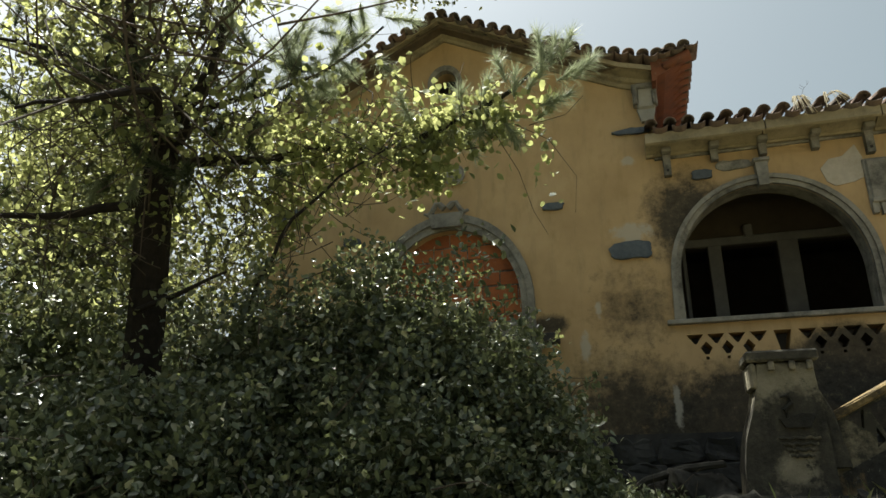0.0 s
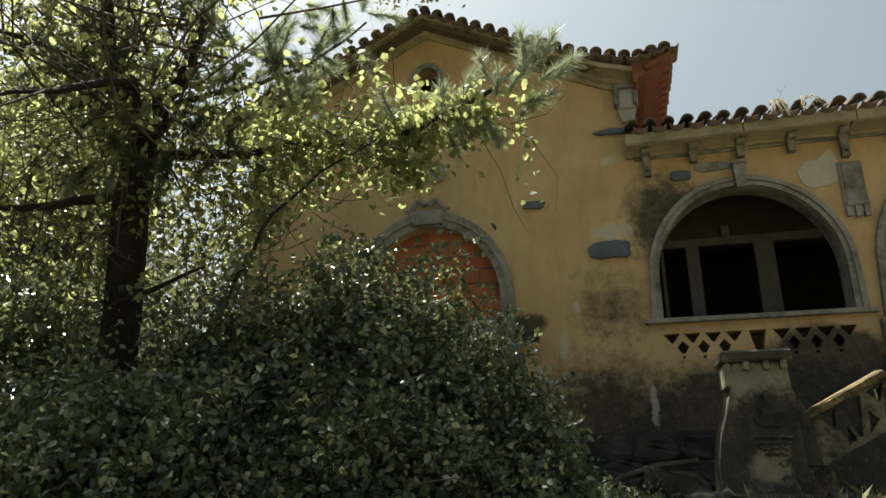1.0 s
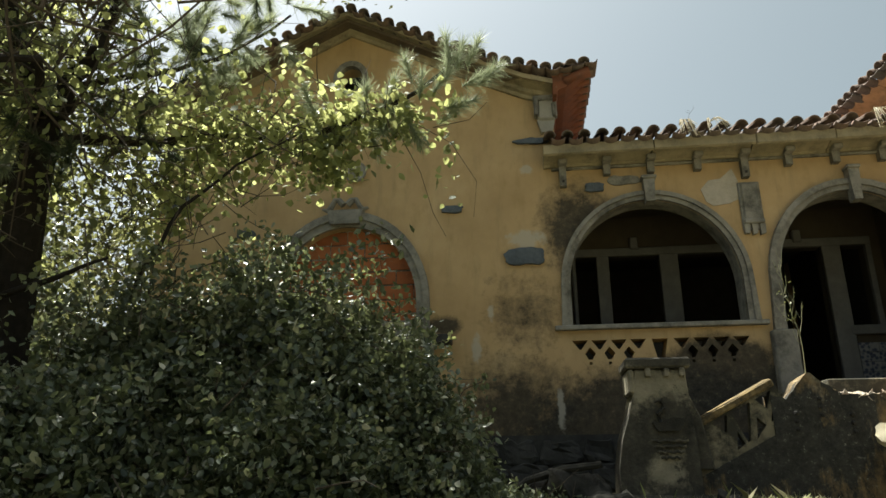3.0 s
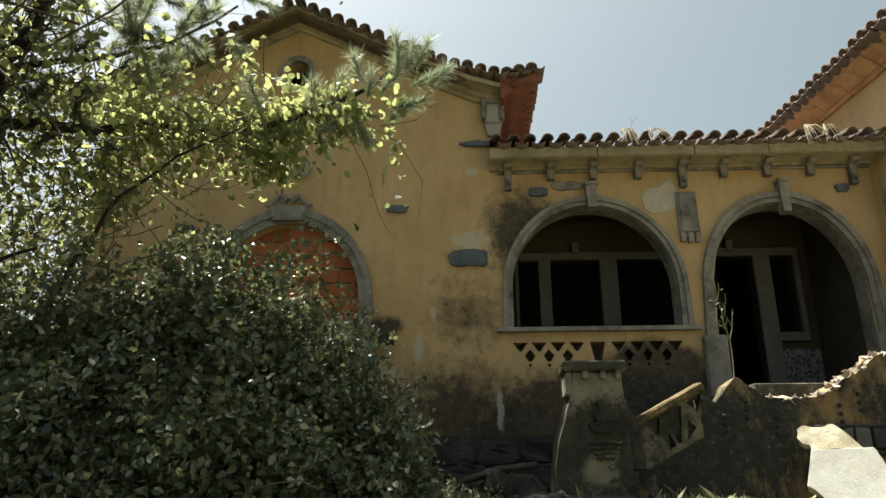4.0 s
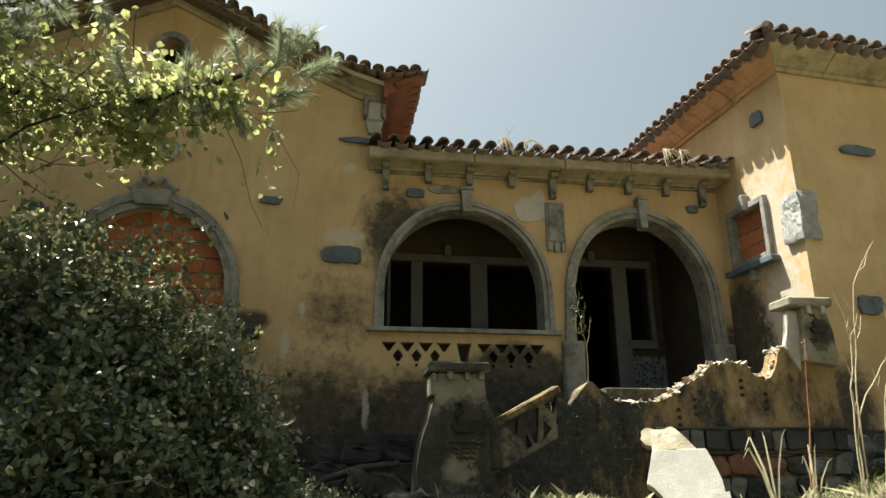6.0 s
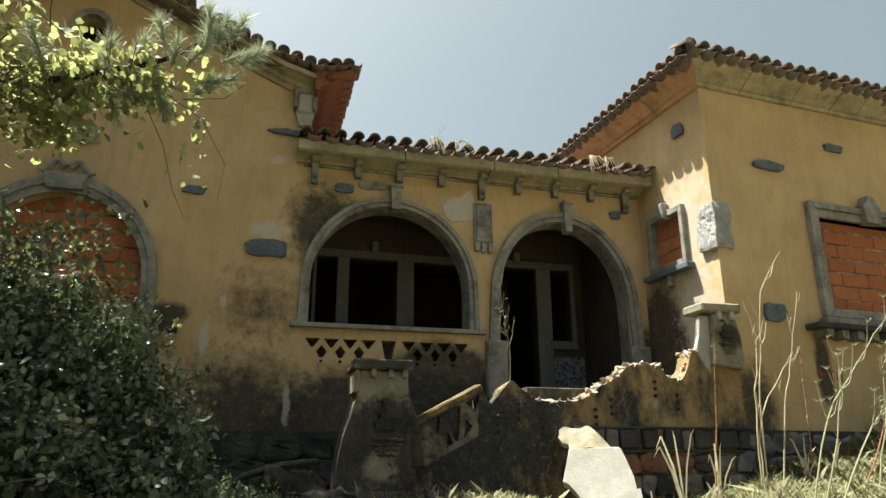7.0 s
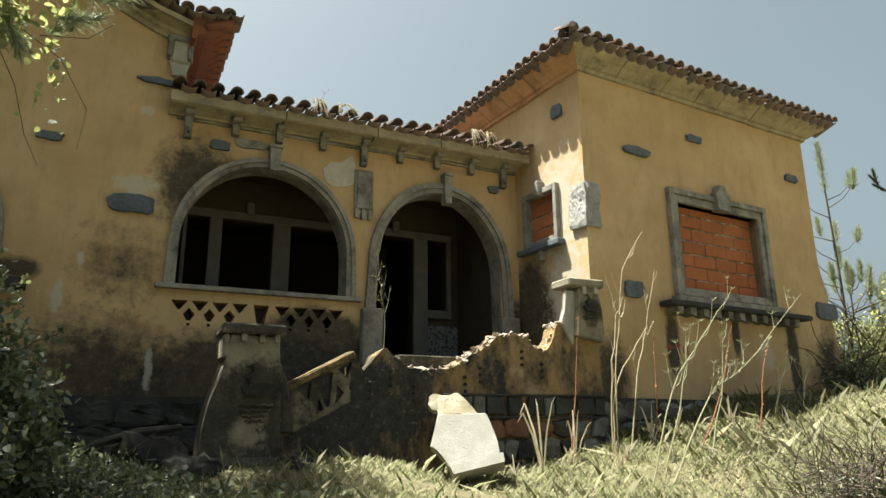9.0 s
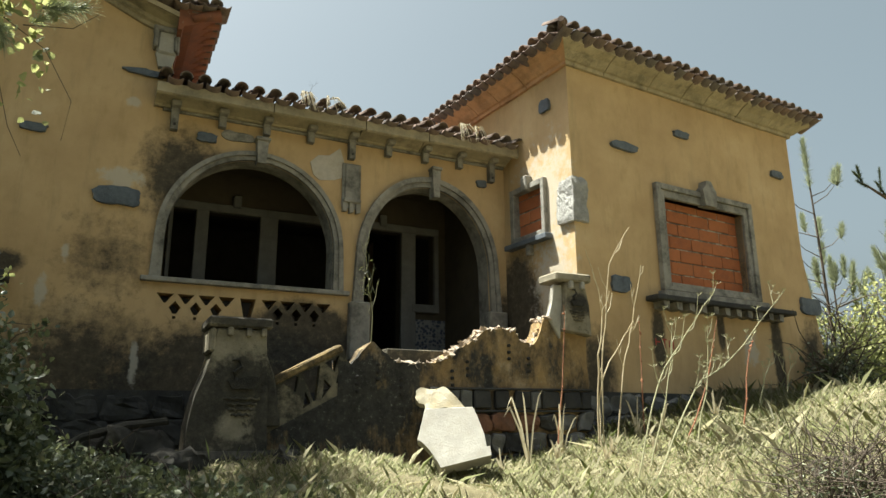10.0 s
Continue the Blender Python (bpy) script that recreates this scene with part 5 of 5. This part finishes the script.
tips = [((-0.88, -4.15, 4.12), (0.2, 0, 1)), ((-0.95, -4.1, 4.22), (-0.1, 0, 1)), ((-1.2, -4.1, 3.9), (0.1, 0, 1)), ((-1.05, -4.05, 3.7), (0.6, 0, 0.5)), ((-0.85, -4.1, 4.0), (0.9, 0, 0.5)), ((-0.98, -4.1, 4.05), (0.1, 0, 1)), ((-0.80, -4.15, 4.15), (0.4, 0, 1)), ((-1.25, -4.12, 4.05), (-0.3, 0, 1)), ((-1.1, -4.1, 3.95), (0.5, 0.1, 0.8)), ((-0.72, -4.12, 3.98), (0.8, 0, 0.8)),
        ((-1.3, -4.1, 3.75), (0.2, 0, -0.4)), ((-1.0, -4.1, 3.80), (0.7, 0, 0.2)), ((-1.5, -4.05, 3.9), (0.3, 0, 0.9))]
more = [tuple(q) for q in np.concatenate([blob((-4.2, -4.6, 4.2), (1.8, 0.8, 1.4), 90, 0.3), blob((-2.9, -4.3, 4.6), (0.9, 0.5, 0.6), 34, 0.2), blob((-1.7, -4.0, 3.85), (0.55, 0.15, 0.2), 12, 0.2)])]
ways = [tuple(rng.normal(size=3) + np.array([0.1, 0, 0.4])) for _ in more]
tri_mesh("needles", tuft([t[0] for t in tips] + more[80:], [t[1] for t in tips] + ways[80:], 260, 0.15, 0.0026), M_NEEDLE, pine, "tufts of long pale green pine needles")
tri_mesh("shaded_needles", tuft(more[:80], ways[:80], 240, 0.15, 0.0026), M_SHADENEEDLE, pine, "tufts of pine needles coloured dark as if in shade")
# unseen foliage and limb added high above the garden to shade the ground
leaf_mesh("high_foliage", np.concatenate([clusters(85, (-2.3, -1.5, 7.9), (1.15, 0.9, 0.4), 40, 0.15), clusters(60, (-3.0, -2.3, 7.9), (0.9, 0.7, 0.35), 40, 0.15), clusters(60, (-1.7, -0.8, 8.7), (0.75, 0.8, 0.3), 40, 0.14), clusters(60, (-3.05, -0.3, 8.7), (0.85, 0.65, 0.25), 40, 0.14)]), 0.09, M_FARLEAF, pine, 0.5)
part("limb", tube(bmesh.new(), [(-4.2, -5.1, 5.2), (-3.9, -4.4, 6.2), (-3.1, -3.0, 7.2), (-2.1, -1.5, 7.8)], [0.07, 0.065, 0.05, 0.03], 8), M_BARK, pine)
# dangling vine on the wall side
trail = tagged(new("hanging_vine"), "thin dry vine trailing from the pine branch", "vine")
for pts in ([(-1.25, -4.0, 3.75), (-0.95, -4.0, 3.55), (-0.75, -4.0, 3.2), (-0.78, -4.0, 2.9)], [(-1.4, -4.0, 3.7), (-1.2, -4.0, 3.3), (-1.1, -4.0, 2.95), (-1.0, -4.0, 2.75)], [(-1.1, -4.0, 3.7), (-0.8, -4.0, 3.75), (-0.65, -4.0, 3.9)]):
    part("stem", tube(bmesh.new(), pts, [0.004, 0.003, 0.0025, 0.002][:len(pts)], 5), M_TWIG, trail)
leaf_mesh("vine_leaves", np.concatenate([clusters(7, (-1.05, -4.0, 3.35), (0.3, 0.05, 0.4), 3, 0.04), clusters(5, (-1.05, -4.0, 3.62), (0.2, 0.05, 0.1), 4, 0.05)]), 0.07, M_VINE, trail, 0.8)

# thicket and far trees
def thicket(name, blobs, n, size, label, mat=None, kind="stuff"):
    root = tagged(new(name), label, "thicket", kind=kind)
    leaf_mesh("foliage", np.concatenate([clusters(n, c, r, 46, 0.10 + 0.05 * max(r)) for c, r in blobs]), size, mat or M_FARLEAF, root, 0.6)
    bm = bmesh.new()
    for c, r in blobs:
        twigs(bm, 50, c, r, 1.2, 0.014, 0.8)
    tagged(part("stem_tangle", bm, M_TWIG, root), kind="stuff")
    return root


thicket("thicket", [((-7.6, -1.0, 2.2), (1.7, 1.2, 2.6)), ((-9.5, 1.5, 3.0), (2.2, 1.5, 3.4)), ((-7.5, 2.0, 3.4), (1.5, 1.5, 3.2)), ((-11.5, -2.5, 3.0), (2.2, 2.0, 3.5)), ((-8.2, -4.2, 1.6), (1.6, 1.2, 2.2)), ((-6.6, -2.2, 1.8), (0.9, 1.0, 2.0)), ((-6.9, -2.6, 3.6), (1.2, 1.0, 1.6))], 125, 0.12, "mixed green thicket behind the pine")
thicket("tall_thicket", [((-8.9, -0.6, 6.4), (1.9, 1.4, 2.4)), ((-7.4, -1.6, 5.4), (0.9, 0.9, 1.5)), ((-10.8, -3.0, 6.6), (1.8, 1.5, 2.0))], 110, 0.11, "yellow-green trees behind the pine, coloured as if backlit", M_VINE)
thicket("hedge_trees", [((-6.4, -9.0, 3.0), (1.6, 1.8, 3.2)), ((-5.2, -13.0, 3.6), (2.4, 1.8, 3.8)), ((-9.5, -8.0, 3.8), (2.2, 2.6, 4.2)), ((-1.0, -15.0, 3.4), (2.4, 1.6, 3.6)), ((-8.5, -12.0, 4.0), (2.2, 2.0, 4.2))], 120, 0.16, "unseen tall trees added to block sky light from the front wall")
thicket("shrubs", [((11.9, -0.9, 1.7), (0.9, 0.7, 0.9)), ((13.2, -0.6, 2.2), (1.2, 0.8, 1.3)), ((12.6, -2.2, 1.5), (0.9, 0.6, 0.7)), ((14.8, 0.6, 2.4), (1.4, 1.0, 1.7)), ((15.8, -0.2, 2.9), (1.2, 0.8, 1.6))], 75, 0.085, "sunlit green shrubs beyond the wing", M_VINE)
thicket("ivy", [((10.7, -1.5, 1.6), (0.6, 0.25, 0.6))], 40, 0.07, "dark ivy against the wing's end", M_BUSH)
def young_pine(x, y, h, lean, side_shoots, low):
    young = tagged(new("young_pine"), "slender young pine with upright needle shoots", "tree", "young pines")
    foot, top = Vector((x, y, 0.5)), Vector((x + lean, y, h))
    part("trunk", tube(bmesh.new(), [foot, foot.lerp(top, 0.6) + Vector((0.04, 0, 0)), top], [0.05, 0.03, 0.012], 6), M_TWIG, young)
    ps, ds, ls = [foot.lerp(top, 0.84), foot.lerp(top, 0.9)], [(lean * 0.2, 0, 1)] * 2, [(top - foot).length * 0.17, (top - foot).length * 0.1]
    for _ in range(side_shoots):
        t = rng.uniform(low, 0.88)
        a = rng.uniform(0, 6.28)
        o = Vector((math.cos(a), math.sin(a), 0.45)) * (1.15 - t) * rng.uniform(0.9, 1.7)
        q = foot.lerp(top, t)
        part("branch", tube(bmesh.new(), [q, q + o * 0.6 + Vector((0, 0, -0.03)), q + o + Vector((0, 0, 0.08))], [0.013, 0.009, 0.005], 5), M_TWIG, young)
        ps.append(q + o)
        ds.append((o.x * 0.35, o.y * 0.35, 1.0))
        ls.append(rng.uniform(0.25, 0.5))
    tri_mesh("needles", brush(ps, ds, ls, 520, 0.20, 0.006), M_NEEDLE, young)


for row in ((13.75, 0.6, 7.2, -0.1, 16, 0.35), (15.3, -0.4, 5.3, 0.3, 16, 0.35), (14.5, 1.0, 4.6, 0.1, 14, 0.3), (16.2, -0.9, 4.9, 0.1, 16, 0.3), (16.9, 0.6, 5.6, -0.2, 14, 0.35)):
    young_pine(*row)

bough = tagged(new("pine_branch"), "pine bough with upright bottlebrush shoots coloured dark as if backlit", "branch")
part("stem", tube(bmesh.new(), [(9.4, -5.9, 3.0), (8.2, -5.3, 3.08), (7.1, -4.82, 3.34), (6.75, -4.80, 3.47)], [0.05, 0.035, 0.020, 0.010], 7), M_TWIG, bough)
part("trunk", tube(bmesh.new(), [(9.4, -5.9, 0.2), (9.4, -5.9, 3.0), (9.5, -5.9, 5.0)], [0.09, 0.07, 0.04], 8), M_BARK, bough)
bp = [(6.74, -4.80, 3.48), (6.70, -4.80, 3.52), (6.82, -4.80, 3.44), (7.0, -4.81, 3.40), (7.08, -4.82, 3.36), (7.3, -4.9, 3.3)]
tri_mesh("needles", brush(bp, [(-0.8, 0, 0.55), (-0.25, 0, 1), (-1.0, 0, 0.25), (0.15, 0, 1), (-0.5, 0, 0.5), (0.3, 0, 1)], [0.16, 0.12, 0.18, 0.28, 0.2, 0.2], 460, 0.05, 0.0022), M_SHADENEEDLE, bough)

# undergrowth over the ground on the shaded side
n = 52000
ux, uy = -8.5 * rng.random(n) ** 0.9 + 1.8, rng.uniform(-11.5, -0.35, n)
wob = np.array([noise.noise(Vector((a * 0.8, b * 0.8, 9))) for a, b in zip(ux, uy)])
keep = (rng.random(n) < np.clip((1.1 - ux + wob) / 1.1, 0, 1) * np.clip((np.hypot(ux + 0.43, uy + 9.13) - 1.4 + wob) / 1.8, 0.05, 1)) & ~((ux > 0.2) & (uy > -2.2))
ux, uy = ux[keep], uy[keep]
hump = np.array([0.10 + 0.16 * max(0, noise.noise(Vector((a, b, 3)))) for a, b in zip(ux, uy)])
uz = np.array([ground_z(a, b) for a, b in zip(ux, uy)]) + hump * rng.random(len(ux))
under = tagged(new("undergrowth"), "low dark bramble and ivy covering the ground", "undergrowth", kind="stuff")
leaf_mesh("foliage", np.stack([ux, uy, uz], 1), 0.085, M_BUSH, under, 0.65)

# ---- grass and weeds ----
def grass():
    n = 300000
    x = 0.2 + 11.3 * rng.random(n) ** 1.1
    y = -1.6 - 5.2 * rng.random(n) ** 1.2
    patch = np.array([noise.noise(Vector((a * 0.9, b * 0.9, 5))) for a, b in zip(x, y)])
    keep = (rng.random(n) < (0.62 + patch * 1.1) * np.clip((x - 0.2) / 1.5, 0, 1)) & ~((y > -2.0) & (x > 0.3) & (x < 5.4)) & ~((y > -1.75 + (x - 5.35) * 0.087) & (x > 5.3))
    x, y = x[keep], y[keep]
    z = np.array([ground_z(a, b) for a, b in zip(x, y)]) - 0.01
    m = len(x)
    h = rng.uniform(0.03, 0.11, m) * (1 + 0.3 * (x > 5)) * np.where(rng.random(m) < 0.03, 2.2, 1.0) * np.clip(1.0 + (y + 4.6) * 0.28, 0.45, 1.0)
    flat = rng.random(m) < 0.35
    h = np.where(flat, h * 0.45, h)
    a = rng.uniform(0, 6.28, m)
    lean = np.where(flat, rng.uniform(2.0, 4.0, m), rng.uniform(0.1, 1.0, m)) * h
    w = rng.uniform(0.0006, 0.0014, m)
    base = np.stack([x, y, z], 1)
    side = np.stack([np.cos(a), np.sin(a), np.zeros(m)], 1) * w[:, None]
    fwd = np.stack([-np.sin(a), np.cos(a), np.zeros(m)], 1)
    mid = base + fwd * (lean * 0.35)[:, None] + np.array([0, 0, 1]) * (h * 0.6)[:, None]
    tip = base + fwd * lean[:, None] + np.array([0, 0, 1]) * h[:, None]
    v = np.stack([base - side, base + side, mid + side * 0.7, tip, mid - side * 0.7], 1).reshape(-1, 3)
    me = bpy.data.meshes.new("grass")
    me.vertices.add(5 * m)
    me.vertices.foreach_set("co", v.astype(np.float32).ravel())
    me.loops.add(5 * m)
    me.loops.foreach_set("vertex_index", np.arange(5 * m, dtype=np.int32))
    me.polygons.add(m)
    me.polygons.foreach_set("loop_start", np.arange(0, 5 * m, 5, dtype=np.int32))
    me.materials.append(M_GRASS)
    me.update(calc_edges=True)
    tagged(new("grass", me), "half-dry green and straw-coloured grass", "grass", kind="stuff")


grass()
gx, gy = rng.uniform(-7, 12, 26000), rng.uniform(-15, -5.5, 26000)
ok = (np.array([noise.noise(Vector((a * 0.6, b * 0.6, 1))) for a, b in zip(gx, gy)]) + rng.random(26000) > 0.5) & (np.hypot(gx + 0.43, gy + 9.13) > 0.5)
gx, gy = gx[ok], gy[ok]
meadow = tagged(new("meadow"), "short dry grass over the open garden", "grass", kind="stuff")
leaf_mesh("blades", np.stack([gx, gy, np.array([ground_z(a, b) for a, b in zip(gx, gy)]) + 0.03], 1), 0.10, M_GRASS, meadow, 0.07, 0.1, 0.0, "", np.array([0, 0, 1.0]))


def weed(name, base, top, branches, mat, label, head=True, r=0.007, bend=0.06):
    root = tagged(new(name), label, "weed", name + " stalks")
    base, top = Vector(base), Vector(top)
    pts = [base.lerp(top, t) + Vector((math.sin(t * 5 + base.x) * bend, math.cos(t * 4) * bend * 0.5, 0)) * t for t in (0, .25, .5, .75, 1)]
    part("stem", tube(bmesh.new(), pts, [r, r * 0.9, r * 0.75, r * 0.6, r * 0.35], 6), mat, root)
    ends = [pts[-1]]
    for i in range(branches):
        t = rng.uniform(0.35, 0.95)
        q = base.lerp(top, t) + Vector((math.sin(t * 5 + base.x) * bend, math.cos(t * 4) * bend * 0.5, 0)) * t
        d = Vector((rng.uniform(-1, 1), rng.uniform(-0.5, 0.5), rng.uniform(0.5, 1.1))) * (top - base).length * rng.uniform(0.12, 0.24)
        part("side_stem", tube(bmesh.new(), [q, q + d * 0.5 + Vector((d.x * 0.12, 0, 0)), q + d], [r * 0.5, r * 0.4, r * 0.25], 5), mat, root)
        ends.append(q + d)
    if head:
        for e in ends:
            bm = bmesh.new()
            for _ in range(7):
                o = Vector(rng.normal(size=3)) * 0.028
                o.z = abs(o.z) * 0.6 + 0.015
                tube(bm, [e, e + o], [0.0025, 0.009], 5)
            part("flower_head", bm, M_FENNEL, root)
    return root


def at_ground(x, y):
    return (x, y, ground_z(x, y) - 0.03)


def stalk(name, pts, mat, label, r, twig_n=0, umbels=False, knots=0):
    """A bent stem through a few turns of its growth, with forking twigs, umbels or knots."""
    root = tagged(new(name), label, "weed", name + " stalks")
    pts = [Vector(p) for p in pts]
    if pts[0].y < -1.9:
        pts[0].z = ground_z(pts[0].x, pts[0].y) - 0.03
    fine = []
    for i in range(len(pts) - 1):
        p0, p1, p2, p3 = pts[max(i - 1, 0)], pts[i], pts[i + 1], pts[min(i + 2, len(pts) - 1)]
        for k in range(4):
            t = k / 4
            fine.append(0.5 * (2 * p1 + (p2 - p0) * t + (2 * p0 - 5 * p1 + 4 * p2 - p3) * t * t + (3 * p1 - p0 - 3 * p2 + p3) * t ** 3) + Vector(rng.normal(size=3)) * 0.006)
    fine.append(pts[-1])
    n = len(fine)
    stem = part("stem", tube(bmesh.new(), fine, [r * (1 - 0.7 * i / (n - 1)) for i in range(n)], 6), mat, root)
    ends = [(fine[-1], stem)]
    for j in range(twig_n):
        i = n // 3 + int((n - n // 3 - 1) * (j + rng.random()) / twig_n)
        d = (fine[min(i + 1, n - 1)] - fine[i - 1]).normalized()
        lean = 1 if j % 2 else -1
        o = (d + Vector((0.55 * lean + rng.uniform(-0.2, 0.2), rng.uniform(-0.3, 0.3), 0.25))).normalized() * rng.uniform(0.14, 0.34) * (1.25 - 0.6 * i / n)
        tip = fine[i] + o + Vector((0, 0, 0.04))
        branch = part("side_stem", tube(bmesh.new(), [fine[i], fine[i] + o * 0.5 + Vector((o.x * 0.1, 0, -0.01)), tip], [r * 0.42, r * 0.34, r * 0.22], 5), mat, root)
        ends.append((tip, branch))
        if rng.random() < 0.6:
            side = fine[i] + o * 0.55
            tip2 = side + Vector((o.x * 0.15 - 0.05 * lean, 0, 0.10))
            branch = part("side_stem", tube(bmesh.new(), [side, tip2], [r * 0.28, r * 0.18], 5), mat, root)
            ends.append((tip2, branch))
    if umbels:
        for e, owner in ends:
            bm = bmesh.new()
            for _ in range(11):
                o = Vector((rng.normal() * 0.026, rng.normal() * 0.026, 0.030 + rng.random() * 0.012))
                tube(bm, [e, e + o, e + o + Vector((0, 0, 0.006))], [0.0012, 0.0014, 0.0055], 4)
            part("flower_head", bm, M_FENNEL, owner)
    for j in range(knots):
        c = fine[int(n * (0.30 + 0.65 * j / knots))]
        bm = bmesh.new()
        for _ in range(5):
            o = Vector(rng.normal(size=3)) * 0.010
            tube(bm, [c, c + o + Vector((0, 0, 0.012))], [0.009, 0.005], 5)
        part("seed_whorl", bm, mat, stem)
    return root


FENNEL = "tall greenish wild fennel gone to seed"
for pts, tw in (([(4.67, -3.30, 0.89), (5.05, -3.30, 1.42), (5.52, -3.30, 1.99), (6.07, -3.30, 2.59)], 9), ([(4.89, -3.36, 0.89), (5.49, -3.36, 1.36), (6.06, -3.36, 1.69), (7.15, -3.36, 2.58)], 11),
                ([(4.94, -3.19, 0.89), (5.31, -3.19, 1.51), (5.42, -3.19, 2.08)], 5), ([(5.62, -3.19, 0.89), (5.91, -3.19, 1.57), (5.97, -3.19, 2.08)], 4), ([(6.76, -3.08, 1.23), (6.99, -3.08, 1.57), (7.10, -3.08, 1.70)], 4), ([(7.44, -2.96, 1.23), (7.56, -2.96, 1.57), (7.67, -2.96, 1.75)], 3)):
    stalk("fennel", pts, M_FENNEL, FENNEL, 0.0095, tw, True)
DRY = "pale dry branching weed stalk"
for pts, tw in (([(4.99, -2.30, 0.73), (5.05, -2.30, 1.61), (5.17, -2.30, 2.30), (5.15, -2.30, 2.58), (4.96, -2.30, 3.14)], 3), ([(5.04, -2.33, 0.73), (5.09, -2.33, 1.67), (5.20, -2.33, 2.32), (5.31, -2.33, 2.96), (5.67, -2.33, 3.50)], 4),
                ([(5.25, -2.30, 0.73), (5.45, -2.30, 1.68), (5.64, -2.30, 2.26), (5.85, -2.30, 3.01)], 4), ([(5.01, -2.32, 0.73), (5.07, -2.32, 1.47), (5.39, -2.32, 1.96), (5.63, -2.32, 2.26)], 2)):
    stalk("dry_weed", pts, M_STRAW, DRY, 0.0105, tw)
for pts in ([(4.39, -2.30, 0.60), (4.55, -2.30, 1.67), (4.59, -2.30, 2.40)], [(5.71, -2.30, 0.87), (5.73, -2.30, 1.76), (5.75, -2.30, 2.36)], [(5.68, -2.97, 0.88), (6.10, -2.97, 1.46), (6.39, -2.97, 2.24)], [(6.26, -3.30, 1.11), (6.47, -3.30, 1.70), (6.59, -3.30, 1.97)]):
    stalk("dock_stalk", pts, M_REDSTALK, "reddish knotted dock stalk", 0.010, 0, False, 7)
sprig = stalk("porch_weed", [(2.36, -1.66, 1.75), (2.39, -1.64, 2.2), (2.33, -1.62, 2.65), (2.29, -1.62, 3.08)], M_FENNEL, "leafy weed growing on the parapet before the door", 0.0055, 8)
leaf_mesh("sprig_leaves", clusters(26, (2.33, -1.62, 2.70), (0.12, 0.04, 0.42), 2, 0.03), 0.04, M_FARLEAF, sprig, 0.35)


def straw_tuft(x, y, n, h, label="clump of bleached dry iris leaves"):
    root = tagged(new("dry_clump"), label, "dry plant", "dry clumps")
    z = ground_z(x, y) - 0.02
    for i in range(n):
        a = rng.uniform(-1.0, 0.8)
        hh = h * rng.uniform(0.35, 1.1)
        w = rng.uniform(0.010, 0.020)
        fx = math.sin(a) * hh * rng.uniform(0.2, 0.8)
        fy = rng.uniform(-0.3, 0.15) * hh
        line = [(0, 0), (0.35, 0.55), (0.75, 0.9), (1.0, 0.98 if i % 3 else 0.75)]
        vs, fs = [], []
        for k, (t, u) in enumerate(line):
            ww = w * (1 - (k / 3) ** 2 * 0.9)
            c = Vector((x + fx * t, y + fy * t, z + hh * u))
            vs += [c + Vector((-ww, 0, 0)), c + Vector((0, -ww * 0.4, 0)), c + Vector((ww, 0, 0))]
        for k in range(3):
            for j in range(2):
                fs.append((k * 3 + j, k * 3 + j + 1, k * 3 + j + 4, k * 3 + j + 3))
        link("blade", vs, fs, M_STRAW, root)


for x, y, n, h in ((4.05, -2.25, 4, 0.85), (4.50, -2.25, 6, 0.85), (4.30, -2.45, 7, 0.28), (5.60, -2.3, 6, 0.60), (5.9, -2.4, 6, 0.45), (4.95, -2.6, 9, 0.30), (6.6, -2.6, 7, 0.4), (3.6, -2.4, 5, 0.30), (4.7, -2.8, 9, 0.28), (5.3, -2.9, 8, 0.3)):
    straw_tuft(x, y, n, h)
# dead bramble at the side of the grass
dead = tagged(new("dead_bramble"), "grey tangle of dead bramble stems on the grass", "bush")
bm = bmesh.new()
twigs(bm, 520, (4.0, -6.1, 0.52), (0.62, 0.4, 0.36), 0.4, 0.0045, 0.3)
tagged(part("stem_tangle", bm, M_TWIG, dead), kind="stuff")
leaf_mesh("foliage", clusters(80, (3.95, -6.15, 0.5), (0.6, 0.4, 0.3), 30, 0.05), 0.03, M_BUSH, dead, 0.4)
# straw hanging from the porch tiles
for x, n in ((1.75, 24), (2.1, 10), (4.15, 18), (4.4, 12)):
    root = tagged(new("roof_straw"), "tuft of bleached dry grass hanging over the tiles", "dry grass", "roof straw")
    for i in range(n):
        fx = rng.uniform(-0.05, 0.22)
        bm = tube(bmesh.new(), [(x, -0.40, 5.40), (x + fx * 0.6, -0.60, 5.38), (x + fx * 1.2, -0.68, 5.27 - rng.uniform(0, 0.22))], [0.004, 0.006, 0.002], 4)
        part("straw", bm, M_STRAW, root)
weed("roof_weed", (1.9, -0.2, 5.35), (2.0, -0.2, 5.75), 5, M_TWIG, "wispy dry weed growing on the porch roof", False, 0.003)

# unreadable red scrawl on the wing wall
for x0, x1, z0, z1 in ((1.42, 1.44, 2.10, 2.20), (1.42, 1.52, 2.14, 2.16), (1.60, 1.62, 2.06, 2.20), (1.56, 1.66, 2.18, 2.20), (1.70, 1.72, 2.08, 2.18), (1.78, 1.80, 2.06, 2.20)):
    tagged(part("paint_mark", boxed((x0, -0.004, z0), (x1, 0.0, z1)), M_REDPAINT, at=WING), "faded red paint mark scrawled on the ochre wall", "paint mark", "paint marks")
